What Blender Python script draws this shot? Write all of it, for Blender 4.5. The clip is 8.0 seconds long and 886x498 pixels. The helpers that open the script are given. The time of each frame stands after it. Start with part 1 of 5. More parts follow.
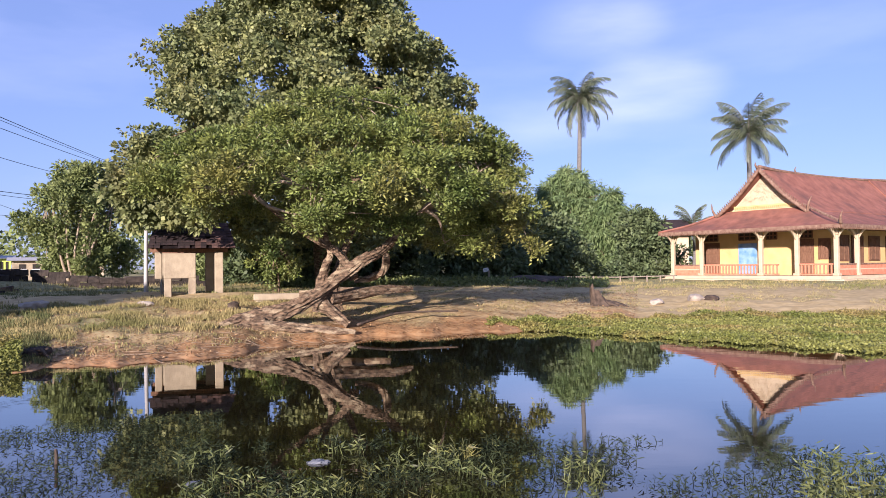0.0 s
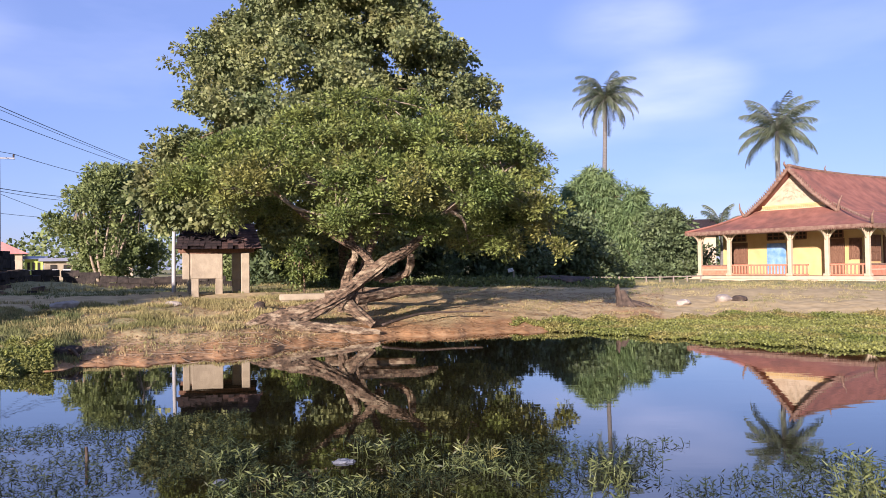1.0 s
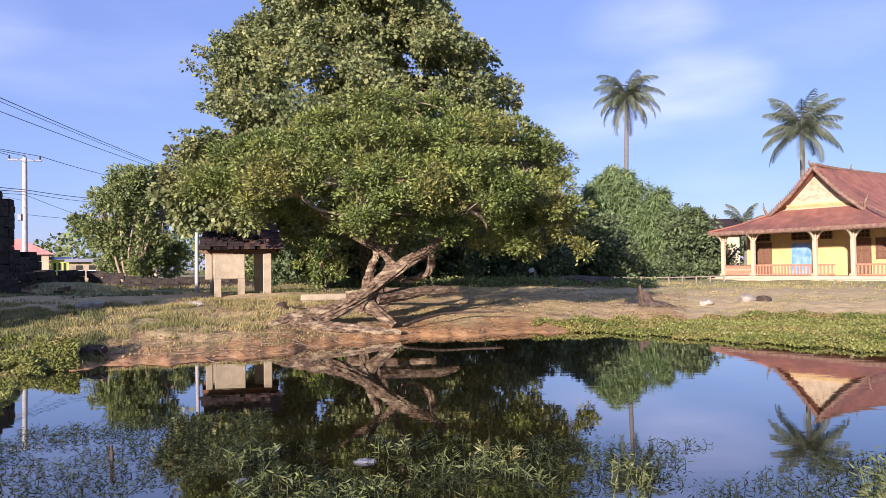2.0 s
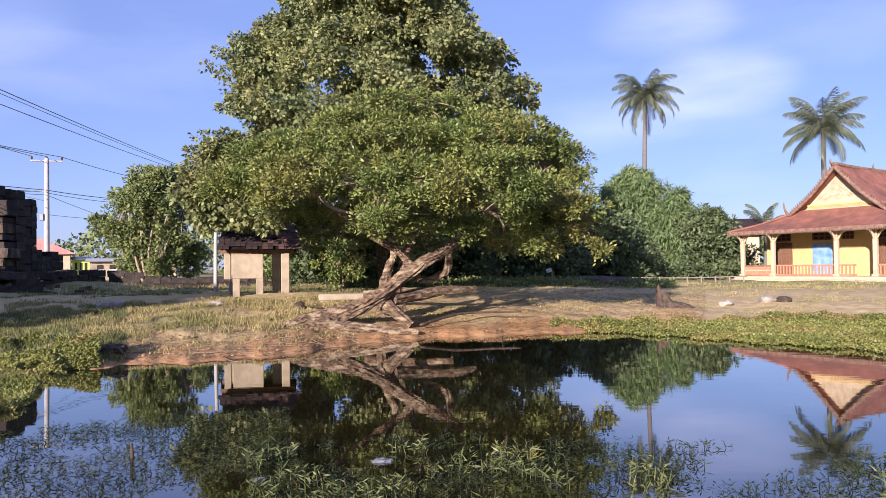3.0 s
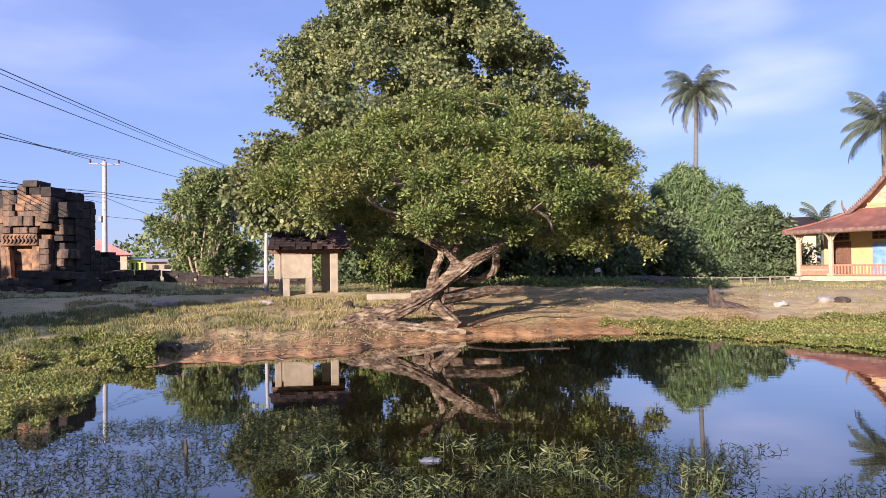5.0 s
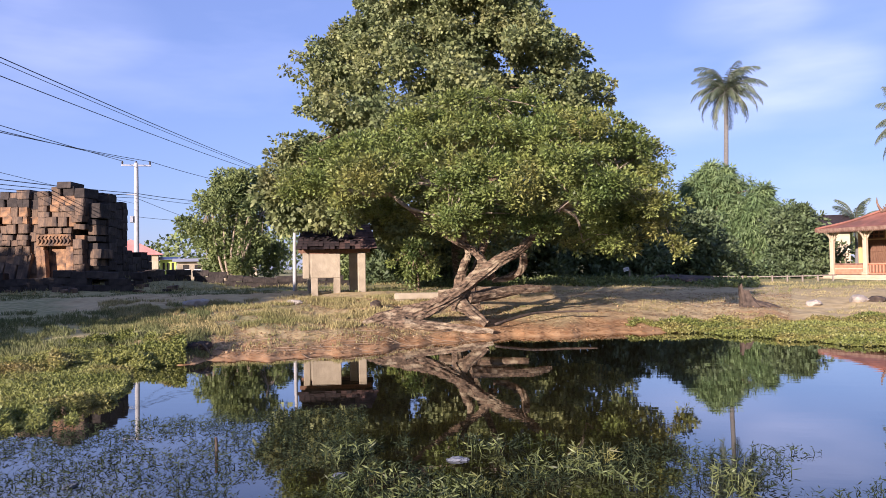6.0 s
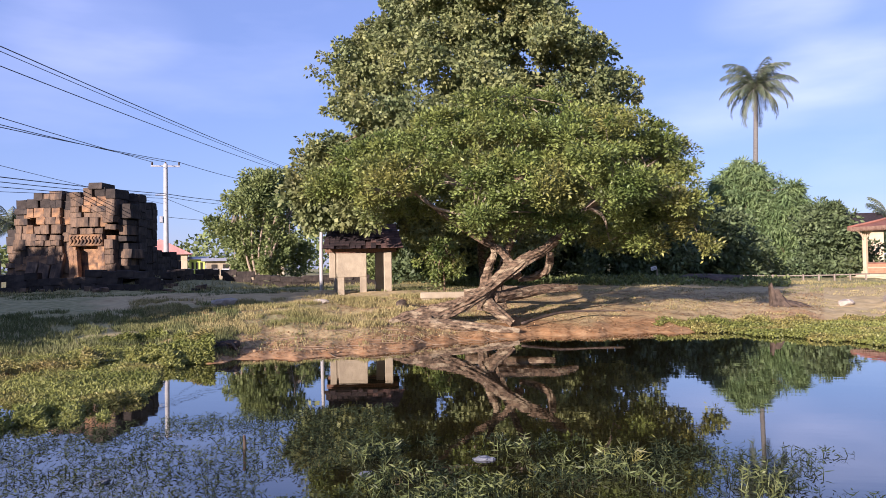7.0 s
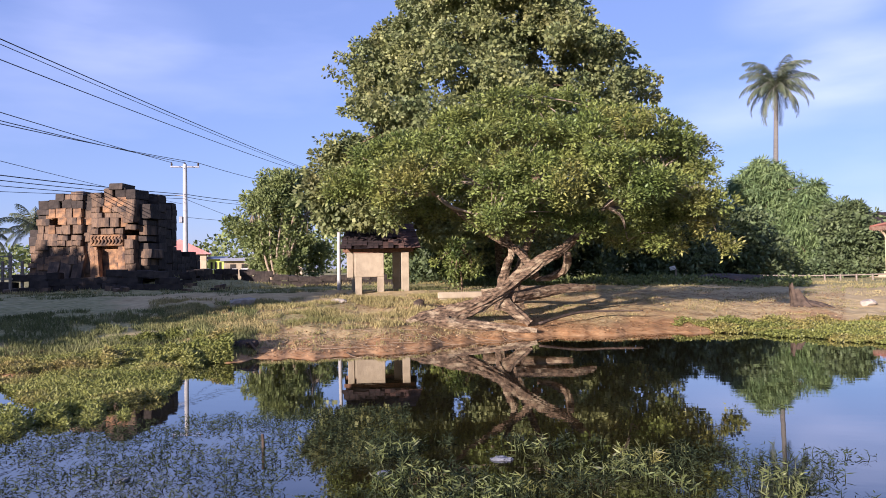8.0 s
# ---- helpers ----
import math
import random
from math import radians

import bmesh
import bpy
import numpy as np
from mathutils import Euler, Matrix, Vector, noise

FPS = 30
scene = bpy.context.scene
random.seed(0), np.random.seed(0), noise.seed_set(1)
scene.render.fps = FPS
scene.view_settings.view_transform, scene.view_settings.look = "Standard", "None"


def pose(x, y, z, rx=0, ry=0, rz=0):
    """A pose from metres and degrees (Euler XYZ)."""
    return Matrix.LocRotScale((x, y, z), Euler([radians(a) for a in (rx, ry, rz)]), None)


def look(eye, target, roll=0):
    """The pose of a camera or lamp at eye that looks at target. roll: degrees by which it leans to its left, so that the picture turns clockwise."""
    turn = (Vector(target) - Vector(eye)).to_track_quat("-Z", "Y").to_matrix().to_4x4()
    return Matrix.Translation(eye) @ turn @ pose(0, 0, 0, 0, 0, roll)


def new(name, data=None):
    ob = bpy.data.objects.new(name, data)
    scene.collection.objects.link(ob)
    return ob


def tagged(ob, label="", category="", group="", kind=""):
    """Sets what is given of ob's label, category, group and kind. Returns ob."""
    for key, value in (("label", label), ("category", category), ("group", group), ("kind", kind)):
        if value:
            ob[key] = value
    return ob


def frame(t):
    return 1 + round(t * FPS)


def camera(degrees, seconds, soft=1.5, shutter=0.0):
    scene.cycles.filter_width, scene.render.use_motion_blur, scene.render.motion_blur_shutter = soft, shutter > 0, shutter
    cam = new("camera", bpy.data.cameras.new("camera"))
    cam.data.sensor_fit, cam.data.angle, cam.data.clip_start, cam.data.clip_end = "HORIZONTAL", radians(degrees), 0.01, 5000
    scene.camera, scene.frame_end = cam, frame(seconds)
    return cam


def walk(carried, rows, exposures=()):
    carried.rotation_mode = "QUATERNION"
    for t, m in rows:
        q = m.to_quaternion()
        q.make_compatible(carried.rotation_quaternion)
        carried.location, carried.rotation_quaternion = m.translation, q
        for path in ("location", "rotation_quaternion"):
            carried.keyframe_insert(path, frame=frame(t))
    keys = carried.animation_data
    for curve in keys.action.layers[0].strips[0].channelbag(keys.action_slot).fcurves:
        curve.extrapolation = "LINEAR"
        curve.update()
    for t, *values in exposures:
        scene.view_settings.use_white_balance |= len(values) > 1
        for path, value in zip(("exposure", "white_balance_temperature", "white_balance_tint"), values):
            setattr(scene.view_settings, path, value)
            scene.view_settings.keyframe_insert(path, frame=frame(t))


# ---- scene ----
# camera: turns where it stands, on the near bank of the pond
cam = camera(59.5, 8.0, 0.55)
EYE = 1.75
ROWS = [
    (0.0, 0.000, 1.251, 0.673),
    (0.5, 0.913, 1.274, 0.696),
    (1.0, 1.816, 1.295, 0.706),
    (1.5, 2.644, 1.320, 0.740),
    (3.0, 4.619, 1.346, 0.694),
    (3.5, 5.339, 1.366, 0.644),
    (4.0, 6.172, 1.377, 0.644),
    (4.5, 7.129, 1.387, 0.690),
    (6.0, 10.131, 1.356, 0.830),
    (6.5, 11.124, 1.349, 0.873),
    (7.0, 12.044, 1.327, 0.887),
    (7.5, 12.801, 1.322, 0.917),
    (8.0, 13.323, 1.334, 0.890),
]
walk(cam, [(t, pose(0, 0, EYE, 90 + pitch, 0, yaw) @ pose(0, 0, 0, 0, 0, -lean)) for t, yaw, pitch, lean in ROWS],
     [(0.0, 1.3, 5800, 27), (8.0, 1.3, 5800, 27)])

# ---- world and sun ----
SUN_EL, SUN_TO = radians(14), Vector((-0.36, -0.933))
world = bpy.data.worlds.new("sky")
scene.world = world
world.use_nodes = True
wn, wl = world.node_tree.nodes, world.node_tree.links
wn.clear()
sky = wn.new("ShaderNodeTexSky")
sky.sky_type, sky.sun_disc = "NISHITA", False
sky.sun_elevation = SUN_EL
sky.sun_rotation = math.atan2(SUN_TO.x, SUN_TO.y)
sky.air_density, sky.dust_density, sky.ozone_density = 1.0, 0.3, 3.0
coord = wn.new("ShaderNodeTexCoord")
stretch = wn.new("ShaderNodeMapping")
stretch.inputs["Scale"].default_value = (2.2, 2.2, 9.0)
wl.new(coord.outputs["Generated"], stretch.inputs["Vector"])
puff = wn.new("ShaderNodeTexNoise")
puff.inputs["Scale"].default_value, puff.inputs["Detail"].default_value = 1.1, 5
wl.new(stretch.outputs["Vector"], puff.inputs["Vector"])
def cloud_bank(az, el, inner, outer):
    """Soft oblong veil of cloud round one bearing and height of the sky."""
    squash = wn.new("ShaderNodeVectorMath")
    squash.operation = "MULTIPLY"
    squash.inputs[1].default_value = (1, 1, 2.3)
    wl.new(coord.outputs["Generated"], squash.inputs[0])
    norm = wn.new("ShaderNodeVectorMath")
    norm.operation = "NORMALIZE"
    wl.new(squash.outputs[0], norm.inputs[0])
    c = Vector((math.sin(radians(az)) * math.cos(radians(el)), math.cos(radians(az)) * math.cos(radians(el)), 2.3 * math.sin(radians(el)))).normalized()
    dot = wn.new("ShaderNodeVectorMath")
    dot.operation = "DOT_PRODUCT"
    dot.inputs[1].default_value = c
    wl.new(norm.outputs[0], dot.inputs[0])
    fall = wn.new("ShaderNodeMapRange")
    fall.interpolation_type = "SMOOTHSTEP"
    fall.inputs["From Min"].default_value, fall.inputs["From Max"].default_value = math.cos(radians(outer)), math.cos(radians(inner))
    wl.new(dot.outputs["Value"], fall.inputs["Value"])
    return fall.outputs["Result"]


wisp = wn.new("ShaderNodeValToRGB")
wisp.color_ramp.elements[0].position, wisp.color_ramp.elements[1].position = 0.5, 0.8
wisp.color_ramp.elements[1].color = (0.2, 0.2, 0.2, 1)
wl.new(puff.outputs["Fac"], wisp.inputs["Fac"])
shred = wn.new("ShaderNodeMapRange")
shred.inputs["From Min"].default_value, shred.inputs["From Max"].default_value = 0.32, 0.68
wl.new(puff.outputs["Fac"], shred.inputs["Value"])
veil = wn.new("ShaderNodeMix")
veil.data_type = "RGBA"
total = wisp.outputs["Color"]
for az, el, inner, outer, gain in ((15.2, 12.4, 0.3, 5.6, 0.42), (11.5, 16.8, 0.3, 5.0, 0.3), (9.0, 10.5, 0.5, 6.0, 0.14), (-36, 16.0, 0.5, 6.0, 0.2), (40, 12, 1, 9, 0.2), (-70, 14, 1, 12, 0.2)):
    bank = cloud_bank(az, el, inner, outer)
    soft_edge = wn.new("ShaderNodeMath")
    soft_edge.operation = "MULTIPLY"
    wl.new(bank, soft_edge.inputs[0])
    wl.new(shred.outputs["Result"], soft_edge.inputs[1])
    sumup = wn.new("ShaderNodeMath")
    sumup.operation, sumup.use_clamp = "MULTIPLY_ADD", True
    wl.new(soft_edge.outputs[0], sumup.inputs[0])
    sumup.inputs[1].default_value = gain
    wl.new(total, sumup.inputs[2])
    total = sumup.outputs[0]
wl.new(total, veil.inputs["Factor"])
haze = wn.new("ShaderNodeMix")
haze.data_type = "RGBA"
haze.inputs["Factor"].default_value = 0.5
haze.inputs["B"].default_value = (2.5, 3.2, 5.9, 1)
wl.new(sky.outputs["Color"], haze.inputs["A"])
wl.new(haze.outputs["Result"], veil.inputs["A"])
veil.inputs["B"].default_value = (8.0, 8.4, 10.0, 1)
back = wn.new("ShaderNodeBackground")
back.inputs["Strength"].default_value = 0.062
wout = wn.new("ShaderNodeOutputWorld")
wl.new(veil.outputs["Result"], back.inputs["Color"])
wl.new(back.outputs["Background"], wout.inputs["Surface"])

sun = new("sun", bpy.data.lights.new("sun", "SUN"))
sun.data.energy, sun.data.angle, sun.data.color = 4.3, radians(0.55), (1.0, 0.86, 0.67)
sun.matrix_world = look((SUN_TO.x * 40, SUN_TO.y * 40, 40 * math.tan(SUN_EL)), (0, 0, 0))


# ---- materials ----
def material(name, base, second, scale=6.0, rough=0.85, bump=0.4, bump_scale=None, stains=None, stain_scale=0.7,
             island=0.0, pick=0.0, metal=0.0, translucent=0.0, spec=0.3, detail=6.0, squeeze=(1, 1, 1), stain_range=(0.5, 0.7)):
    """A mottled surface: two colours by fine noise, stains by coarse noise, relief; island/pick: shade steps by piece."""
    m = bpy.data.materials.new(name)
    m.use_nodes = True
    n, l = m.node_tree.nodes, m.node_tree.links
    b = n["Principled BSDF"]
    tc = n.new("ShaderNodeTexCoord")
    mp = n.new("ShaderNodeMapping")
    mp.inputs["Scale"].default_value = squeeze
    l.new(tc.outputs["Object"], mp.inputs["Vector"])
    nz = n.new("ShaderNodeTexNoise")
    nz.inputs["Scale"].default_value, nz.inputs["Detail"].default_value = scale, detail
    l.new(mp.outputs["Vector"], nz.inputs["Vector"])
    rp = n.new("ShaderNodeValToRGB")
    rp.color_ramp.elements[0].position, rp.color_ramp.elements[1].position = 0.3, 0.7
    rp.color_ramp.elements[0].color, rp.color_ramp.elements[1].color = (*base, 1), (*second, 1)
    l.new(nz.outputs["Fac"], rp.inputs["Fac"])
    colour = rp.outputs["Color"]
    if stains:
        sz = n.new("ShaderNodeTexNoise")
        sz.inputs["Scale"].default_value, sz.inputs["Detail"].default_value = stain_scale, 5
        l.new(mp.outputs["Vector"], sz.inputs["Vector"])
        mr = n.new("ShaderNodeMapRange")
        mr.inputs["From Min"].default_value, mr.inputs["From Max"].default_value = stain_range
        l.new(sz.outputs["Fac"], mr.inputs["Value"])
        mx = n.new("ShaderNodeMix")
        mx.data_type = "RGBA"
        l.new(mr.outputs["Result"], mx.inputs["Factor"])
        l.new(colour, mx.inputs["A"])
        mx.inputs["B"].default_value = (*stains, 1)
        colour = mx.outputs["Result"]
    for amount, source in ((island, "island"), (pick, "object")):
        if amount:
            if source == "island":
                rnd = n.new("ShaderNodeNewGeometry").outputs["Random Per Island"]
            else:
                rnd = n.new("ShaderNodeObjectInfo").outputs["Random"]
            mr = n.new("ShaderNodeMapRange")
            mr.inputs["To Min"].default_value, mr.inputs["To Max"].default_value = 1 - amount, 1 + amount
            l.new(rnd, mr.inputs["Value"])
            hs = n.new("ShaderNodeHueSaturation")
            l.new(mr.outputs["Result"], hs.inputs["Value"])
            l.new(colour, hs.inputs["Color"])
            colour = hs.outputs["Color"]
    l.new(colour, b.inputs["Base Color"])
    b.inputs["Roughness"].default_value, b.inputs["Metallic"].default_value = rough, metal
    b.inputs["Specular IOR Level"].default_value = spec
    if bump:
        bz = n.new("ShaderNodeTexNoise")
        bz.inputs["Scale"].default_value, bz.inputs["Detail"].default_value = bump_scale or scale * 2, 8
        l.new(mp.outputs["Vector"], bz.inputs["Vector"])
        bp = n.new("ShaderNodeBump")
        bp.inputs["Strength"].default_value, bp.inputs["Distance"].default_value = bump, 0.05
        l.new(bz.outputs["Fac"], bp.inputs["Height"])
        l.new(bp.outputs["Normal"], b.inputs["Normal"])
    if translucent:
        tr = n.new("ShaderNodeBsdfTranslucent")
        l.new(colour, tr.inputs["Color"])
        ms = n.new("ShaderNodeMixShader")
        ms.inputs["Fac"].default_value = translucent
        l.new(b.outputs["BSDF"], ms.inputs[1])
        l.new(tr.outputs["BSDF"], ms.inputs[2])
        l.new(ms.outputs["Shader"], n["Material Output"].inputs["Surface"])
    return m


LEAF_RAIN = material("rain tree leaf", (0.092, 0.138, 0.034), (0.21, 0.245, 0.062), 0.9, 0.5, 0, island=0.55, translucent=0.2, stains=(0.235, 0.225, 0.062), stain_scale=0.55, stain_range=(0.48, 0.7))
LEAF_FIG = material("fig leaf", (0.135, 0.175, 0.072), (0.3, 0.31, 0.12), 0.8, 0.55, 0, island=0.5, translucent=0.32, spec=0.3, stains=(0.22, 0.19, 0.065), stain_scale=0.6, stain_range=(0.55, 0.8))
LEAF_BUSH = material("bush leaf", (0.11, 0.15, 0.05), (0.21, 0.24, 0.08), 0.7, 0.55, 0, island=0.45, translucent=0.25)
LEAF_WILLOW = material("willowy leaf", (0.13, 0.20, 0.08), (0.23, 0.30, 0.12), 0.7, 0.5, 0, island=0.35, translucent=0.3)
LEAF_DARK = material("hedge leaf", (0.07, 0.105, 0.045), (0.13, 0.165, 0.07), 0.6, 0.6, 0, island=0.5, translucent=0.15)
LEAF_PALM = material("palm frond", (0.08, 0.11, 0.065), (0.17, 0.19, 0.11), 0.8, 0.45, 0, island=0.3, translucent=0.2, spec=0.5)
LEAF_MAT = material("floating leaf", (0.12, 0.145, 0.03), (0.25, 0.255, 0.07), 0.5, 0.5, 0, island=0.4, translucent=0.2, stains=(0.26, 0.20, 0.07), stain_scale=0.55)
LEAF_WATER = material("water weed", (0.06, 0.085, 0.028), (0.17, 0.19, 0.065), 0.9, 0.5, 0, island=0.5, translucent=0.25, stains=(0.25, 0.22, 0.06), stain_scale=1.1, stain_range=(0.55, 0.75))
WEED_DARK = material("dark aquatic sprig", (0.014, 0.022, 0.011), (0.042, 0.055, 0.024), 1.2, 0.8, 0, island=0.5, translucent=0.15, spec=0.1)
GRASS_DRY = material("dry grass", (0.24, 0.21, 0.08), (0.42, 0.35, 0.16), 0.6, 0.75, 0, island=0.4, translucent=0.25, stains=(0.15, 0.17, 0.05), stain_scale=0.4)
GRASS_GREEN = material("low grass", (0.085, 0.105, 0.035), (0.17, 0.175, 0.065), 0.6, 0.7, 0, island=0.4, translucent=0.2)
BARK = material("grey brown bark", (0.022, 0.016, 0.011), (0.25, 0.17, 0.105), 9, 0.92, 1.0, 16, stains=(0.33, 0.26, 0.165), stain_scale=3.4, squeeze=(0.9, 1, 2.2), stain_range=(0.52, 0.62), detail=9)
BARK_PALE = material("pale bark", (0.22, 0.17, 0.11), (0.40, 0.33, 0.24), 6, 0.85, 0.5, 12)
PALM_BARK = material("palm bark", (0.11, 0.10, 0.09), (0.20, 0.19, 0.17), 5, 0.9, 0.6, 10, squeeze=(1, 1, 4))
DEAD = material("driftwood", (0.03, 0.022, 0.017), (0.11, 0.08, 0.058), 6, 0.9, 0.8, 12)
STONE = material("weathered sandstone", (0.1, 0.07, 0.05), (0.3, 0.195, 0.115), 4.5, 0.92, 0.9, 7, stains=(0.05, 0.04, 0.034), stain_scale=1.9, pick=0.2, stain_range=(0.36, 0.62), squeeze=(1.5, 1.5, 0.6))
STONE_RED = material("orange laterite", (0.27, 0.14, 0.065), (0.42, 0.25, 0.125), 5, 0.92, 0.8, 8, stains=(0.07, 0.05, 0.04), stain_scale=2.4, pick=0.2, stain_range=(0.38, 0.62))
# black weathering, and the shade painted into the ruin's right side
STONE_DARK = material("blackened and shaded stone", (0.024, 0.021, 0.019), (0.068, 0.054, 0.044), 3, 0.95, 0.9, 8, pick=0.3)
ROCK = material("field stone", (0.24, 0.20, 0.16), (0.42, 0.37, 0.30), 5, 0.9, 0.6, 12)
CONCRETE = material("stained concrete", (0.27, 0.225, 0.155), (0.39, 0.33, 0.23), 3, 0.9, 0.3, 16, stains=(0.20, 0.16, 0.11), stain_scale=1.4)
CREAM = material("cream plaster", (0.42, 0.335, 0.22), (0.53, 0.44, 0.30), 3, 0.85, 0.15, 20, stains=(0.45, 0.34, 0.22), stain_scale=1.2, stain_range=(0.58, 0.8))
YELLOW = material("yellow plaster", (0.53, 0.37, 0.15), (0.62, 0.46, 0.21), 2, 0.85, 0.15, 20, stains=(0.55, 0.36, 0.13), stain_scale=0.9, stain_range=(0.58, 0.8))
ROOF = material("brown red roof tiles", (0.2, 0.085, 0.06), (0.31, 0.135, 0.095), 2.2, 0.8, 0.4, 14, stains=(0.15, 0.075, 0.058), stain_scale=0.9, spec=0.2)
ROOF_TRIM = material("carved trim", (0.13, 0.065, 0.045), (0.27, 0.18, 0.125), 6, 0.8, 0.3, 20)
RED_TILE = material("terracotta railing", (0.45, 0.16, 0.09), (0.55, 0.24, 0.14), 5, 0.8, 0.2, 20)
# near-black tone holds the tree shade on the shelter roof
SHED_ROOF = material("shade-darkened shelter tiles", (0.014, 0.011, 0.012), (0.042, 0.027, 0.025), 5, 0.9, 0.5, 14, pick=0.3)
SHED_TILE = material("lit reddish shelter tiles", (0.05, 0.028, 0.024), (0.12, 0.07, 0.055), 5, 0.9, 0.5, 14, pick=0.3)
WOOD = material("brown shutter wood", (0.12, 0.06, 0.035), (0.22, 0.12, 0.07), 6, 0.75, 0.3, 20, squeeze=(6, 6, 1))
OLD_WOOD = material("weathered timber", (0.16, 0.13, 0.10), (0.33, 0.28, 0.22), 5, 0.9, 0.4, 14, squeeze=(5, 5, 1))
BLUE = material("blue painted door", (0.10, 0.24, 0.50), (0.30, 0.45, 0.66), 3, 0.6, 0.1, 20)
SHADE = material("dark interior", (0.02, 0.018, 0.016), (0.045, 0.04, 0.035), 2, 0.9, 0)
WHITE = material("white paint", (0.70, 0.70, 0.68), (0.80, 0.80, 0.78), 3, 0.7, 0.1)
PLASTIC = material("pale plastic film", (0.09, 0.1, 0.115), (0.16, 0.17, 0.195), 9, 0.75, 0.6, 14)
GREY_METAL = material("grey steel", (0.30, 0.31, 0.33), (0.42, 0.43, 0.45), 5, 0.5, 0.1, metal=0.6)
POLE = material("concrete pole", (0.34, 0.335, 0.32), (0.45, 0.44, 0.42), 4, 0.85, 0.2)
CABLE = material("black cable", (0.04, 0.042, 0.05), (0.06, 0.062, 0.07), 5, 0.6, 0)
LIME = material("lime green wall", (0.45, 0.55, 0.10), (0.55, 0.65, 0.16), 2, 0.8, 0.1)
PINK_ROOF = material("faded red sheet roof", (0.50, 0.20, 0.18), (0.60, 0.28, 0.25), 2, 0.7, 0.1)
LITTER = material("fallen leaves", (0.24, 0.14, 0.06), (0.46, 0.31, 0.15), 2, 0.8, 0, island=0.5)
TWIG = material("bleached root", (0.15, 0.105, 0.065), (0.31, 0.235, 0.15), 6, 0.9, 0.4, 12)


# ---- mesh helpers ----
def mesh_of(name, verts, faces, mat, smooth=False):
    me = bpy.data.meshes.new(name)
    me.from_pydata([tuple(v) for v in verts], [], [tuple(f) for f in faces])
    me.materials.append(mat)
    if smooth:
        me.shade_smooth()
    me.update()
    return me


def big_mesh(name, verts, quads, mat, smooth=False):
    """A mesh from numpy arrays of points and four-cornered faces."""
    me = bpy.data.meshes.new(name)
    nv, nf = len(verts), len(quads)
    me.vertices.add(nv)
    me.vertices.foreach_set("co", np.asarray(verts, np.float32).ravel())
    me.loops.add(nf * 4)
    me.loops.foreach_set("vertex_index", np.asarray(quads, np.int32).ravel())
    me.polygons.add(nf)
    me.polygons.foreach_set("loop_start", np.arange(0, nf * 4, 4, dtype=np.int32))
    me.polygons.foreach_set("loop_total", np.full(nf, 4, np.int32))
    me.materials.append(mat)
    me.update(calc_edges=True)
    if smooth:
        me.shade_smooth()
    return me


def bm_mesh(name, bm, mat, smooth=False):
    me = bpy.data.meshes.new(name)
    bmesh.ops.recalc_face_normals(bm, faces=bm.faces)
    bm.to_mesh(me)
    bm.free()
    me.materials.append(mat)
    if smooth:
        me.shade_smooth()
    return me


def part(name, data, mat=None, parent=None, label="", smooth=False):
    """One mesh object (from a bmesh or a mesh) under a thing or a part."""
    if isinstance(data, bmesh.types.BMesh):
        data = bm_mesh(name, data, mat, smooth)
    ob = new(name, data)
    ob.parent = parent
    return tagged(ob, label)


def thing(name, m, label, category, group="", kind=""):
    ob = new(name)
    ob.empty_display_size = 0.2
    ob.matrix_world = m
    return tagged(ob, label, category, group, kind)


def single(name, data, mat, label, category, m=None, group="", kind="", smooth=False):
    ob = part(name, data, mat, None, "", smooth)
    if m is not None:
        ob.matrix_world = m
    return tagged(ob, label, category, group, kind)


def add_box(bm, x0, y0, z0, x1, y1, z1, bevel=0.0, m=None):
    r = bmesh.ops.create_cube(bm, size=1)
    vs = r["verts"]
    bmesh.ops.scale(bm, vec=(x1 - x0, y1 - y0, z1 - z0), verts=vs)
    bmesh.ops.translate(bm, vec=((x0 + x1) / 2, (y0 + y1) / 2, (z0 + z1) / 2), verts=vs)
    if m is not None:
        bmesh.ops.transform(bm, matrix=m, verts=vs)
    if bevel:
        es = {e for v in vs for e in v.link_edges}
        bmesh.ops.bevel(bm, geom=list(es), offset=bevel, segments=1, affect="EDGES")
    return bm


def box(x0, y0, z0, x1, y1, z1, bevel=0.0, m=None):
    return add_box(bmesh.new(), x0, y0, z0, x1, y1, z1, bevel, m)


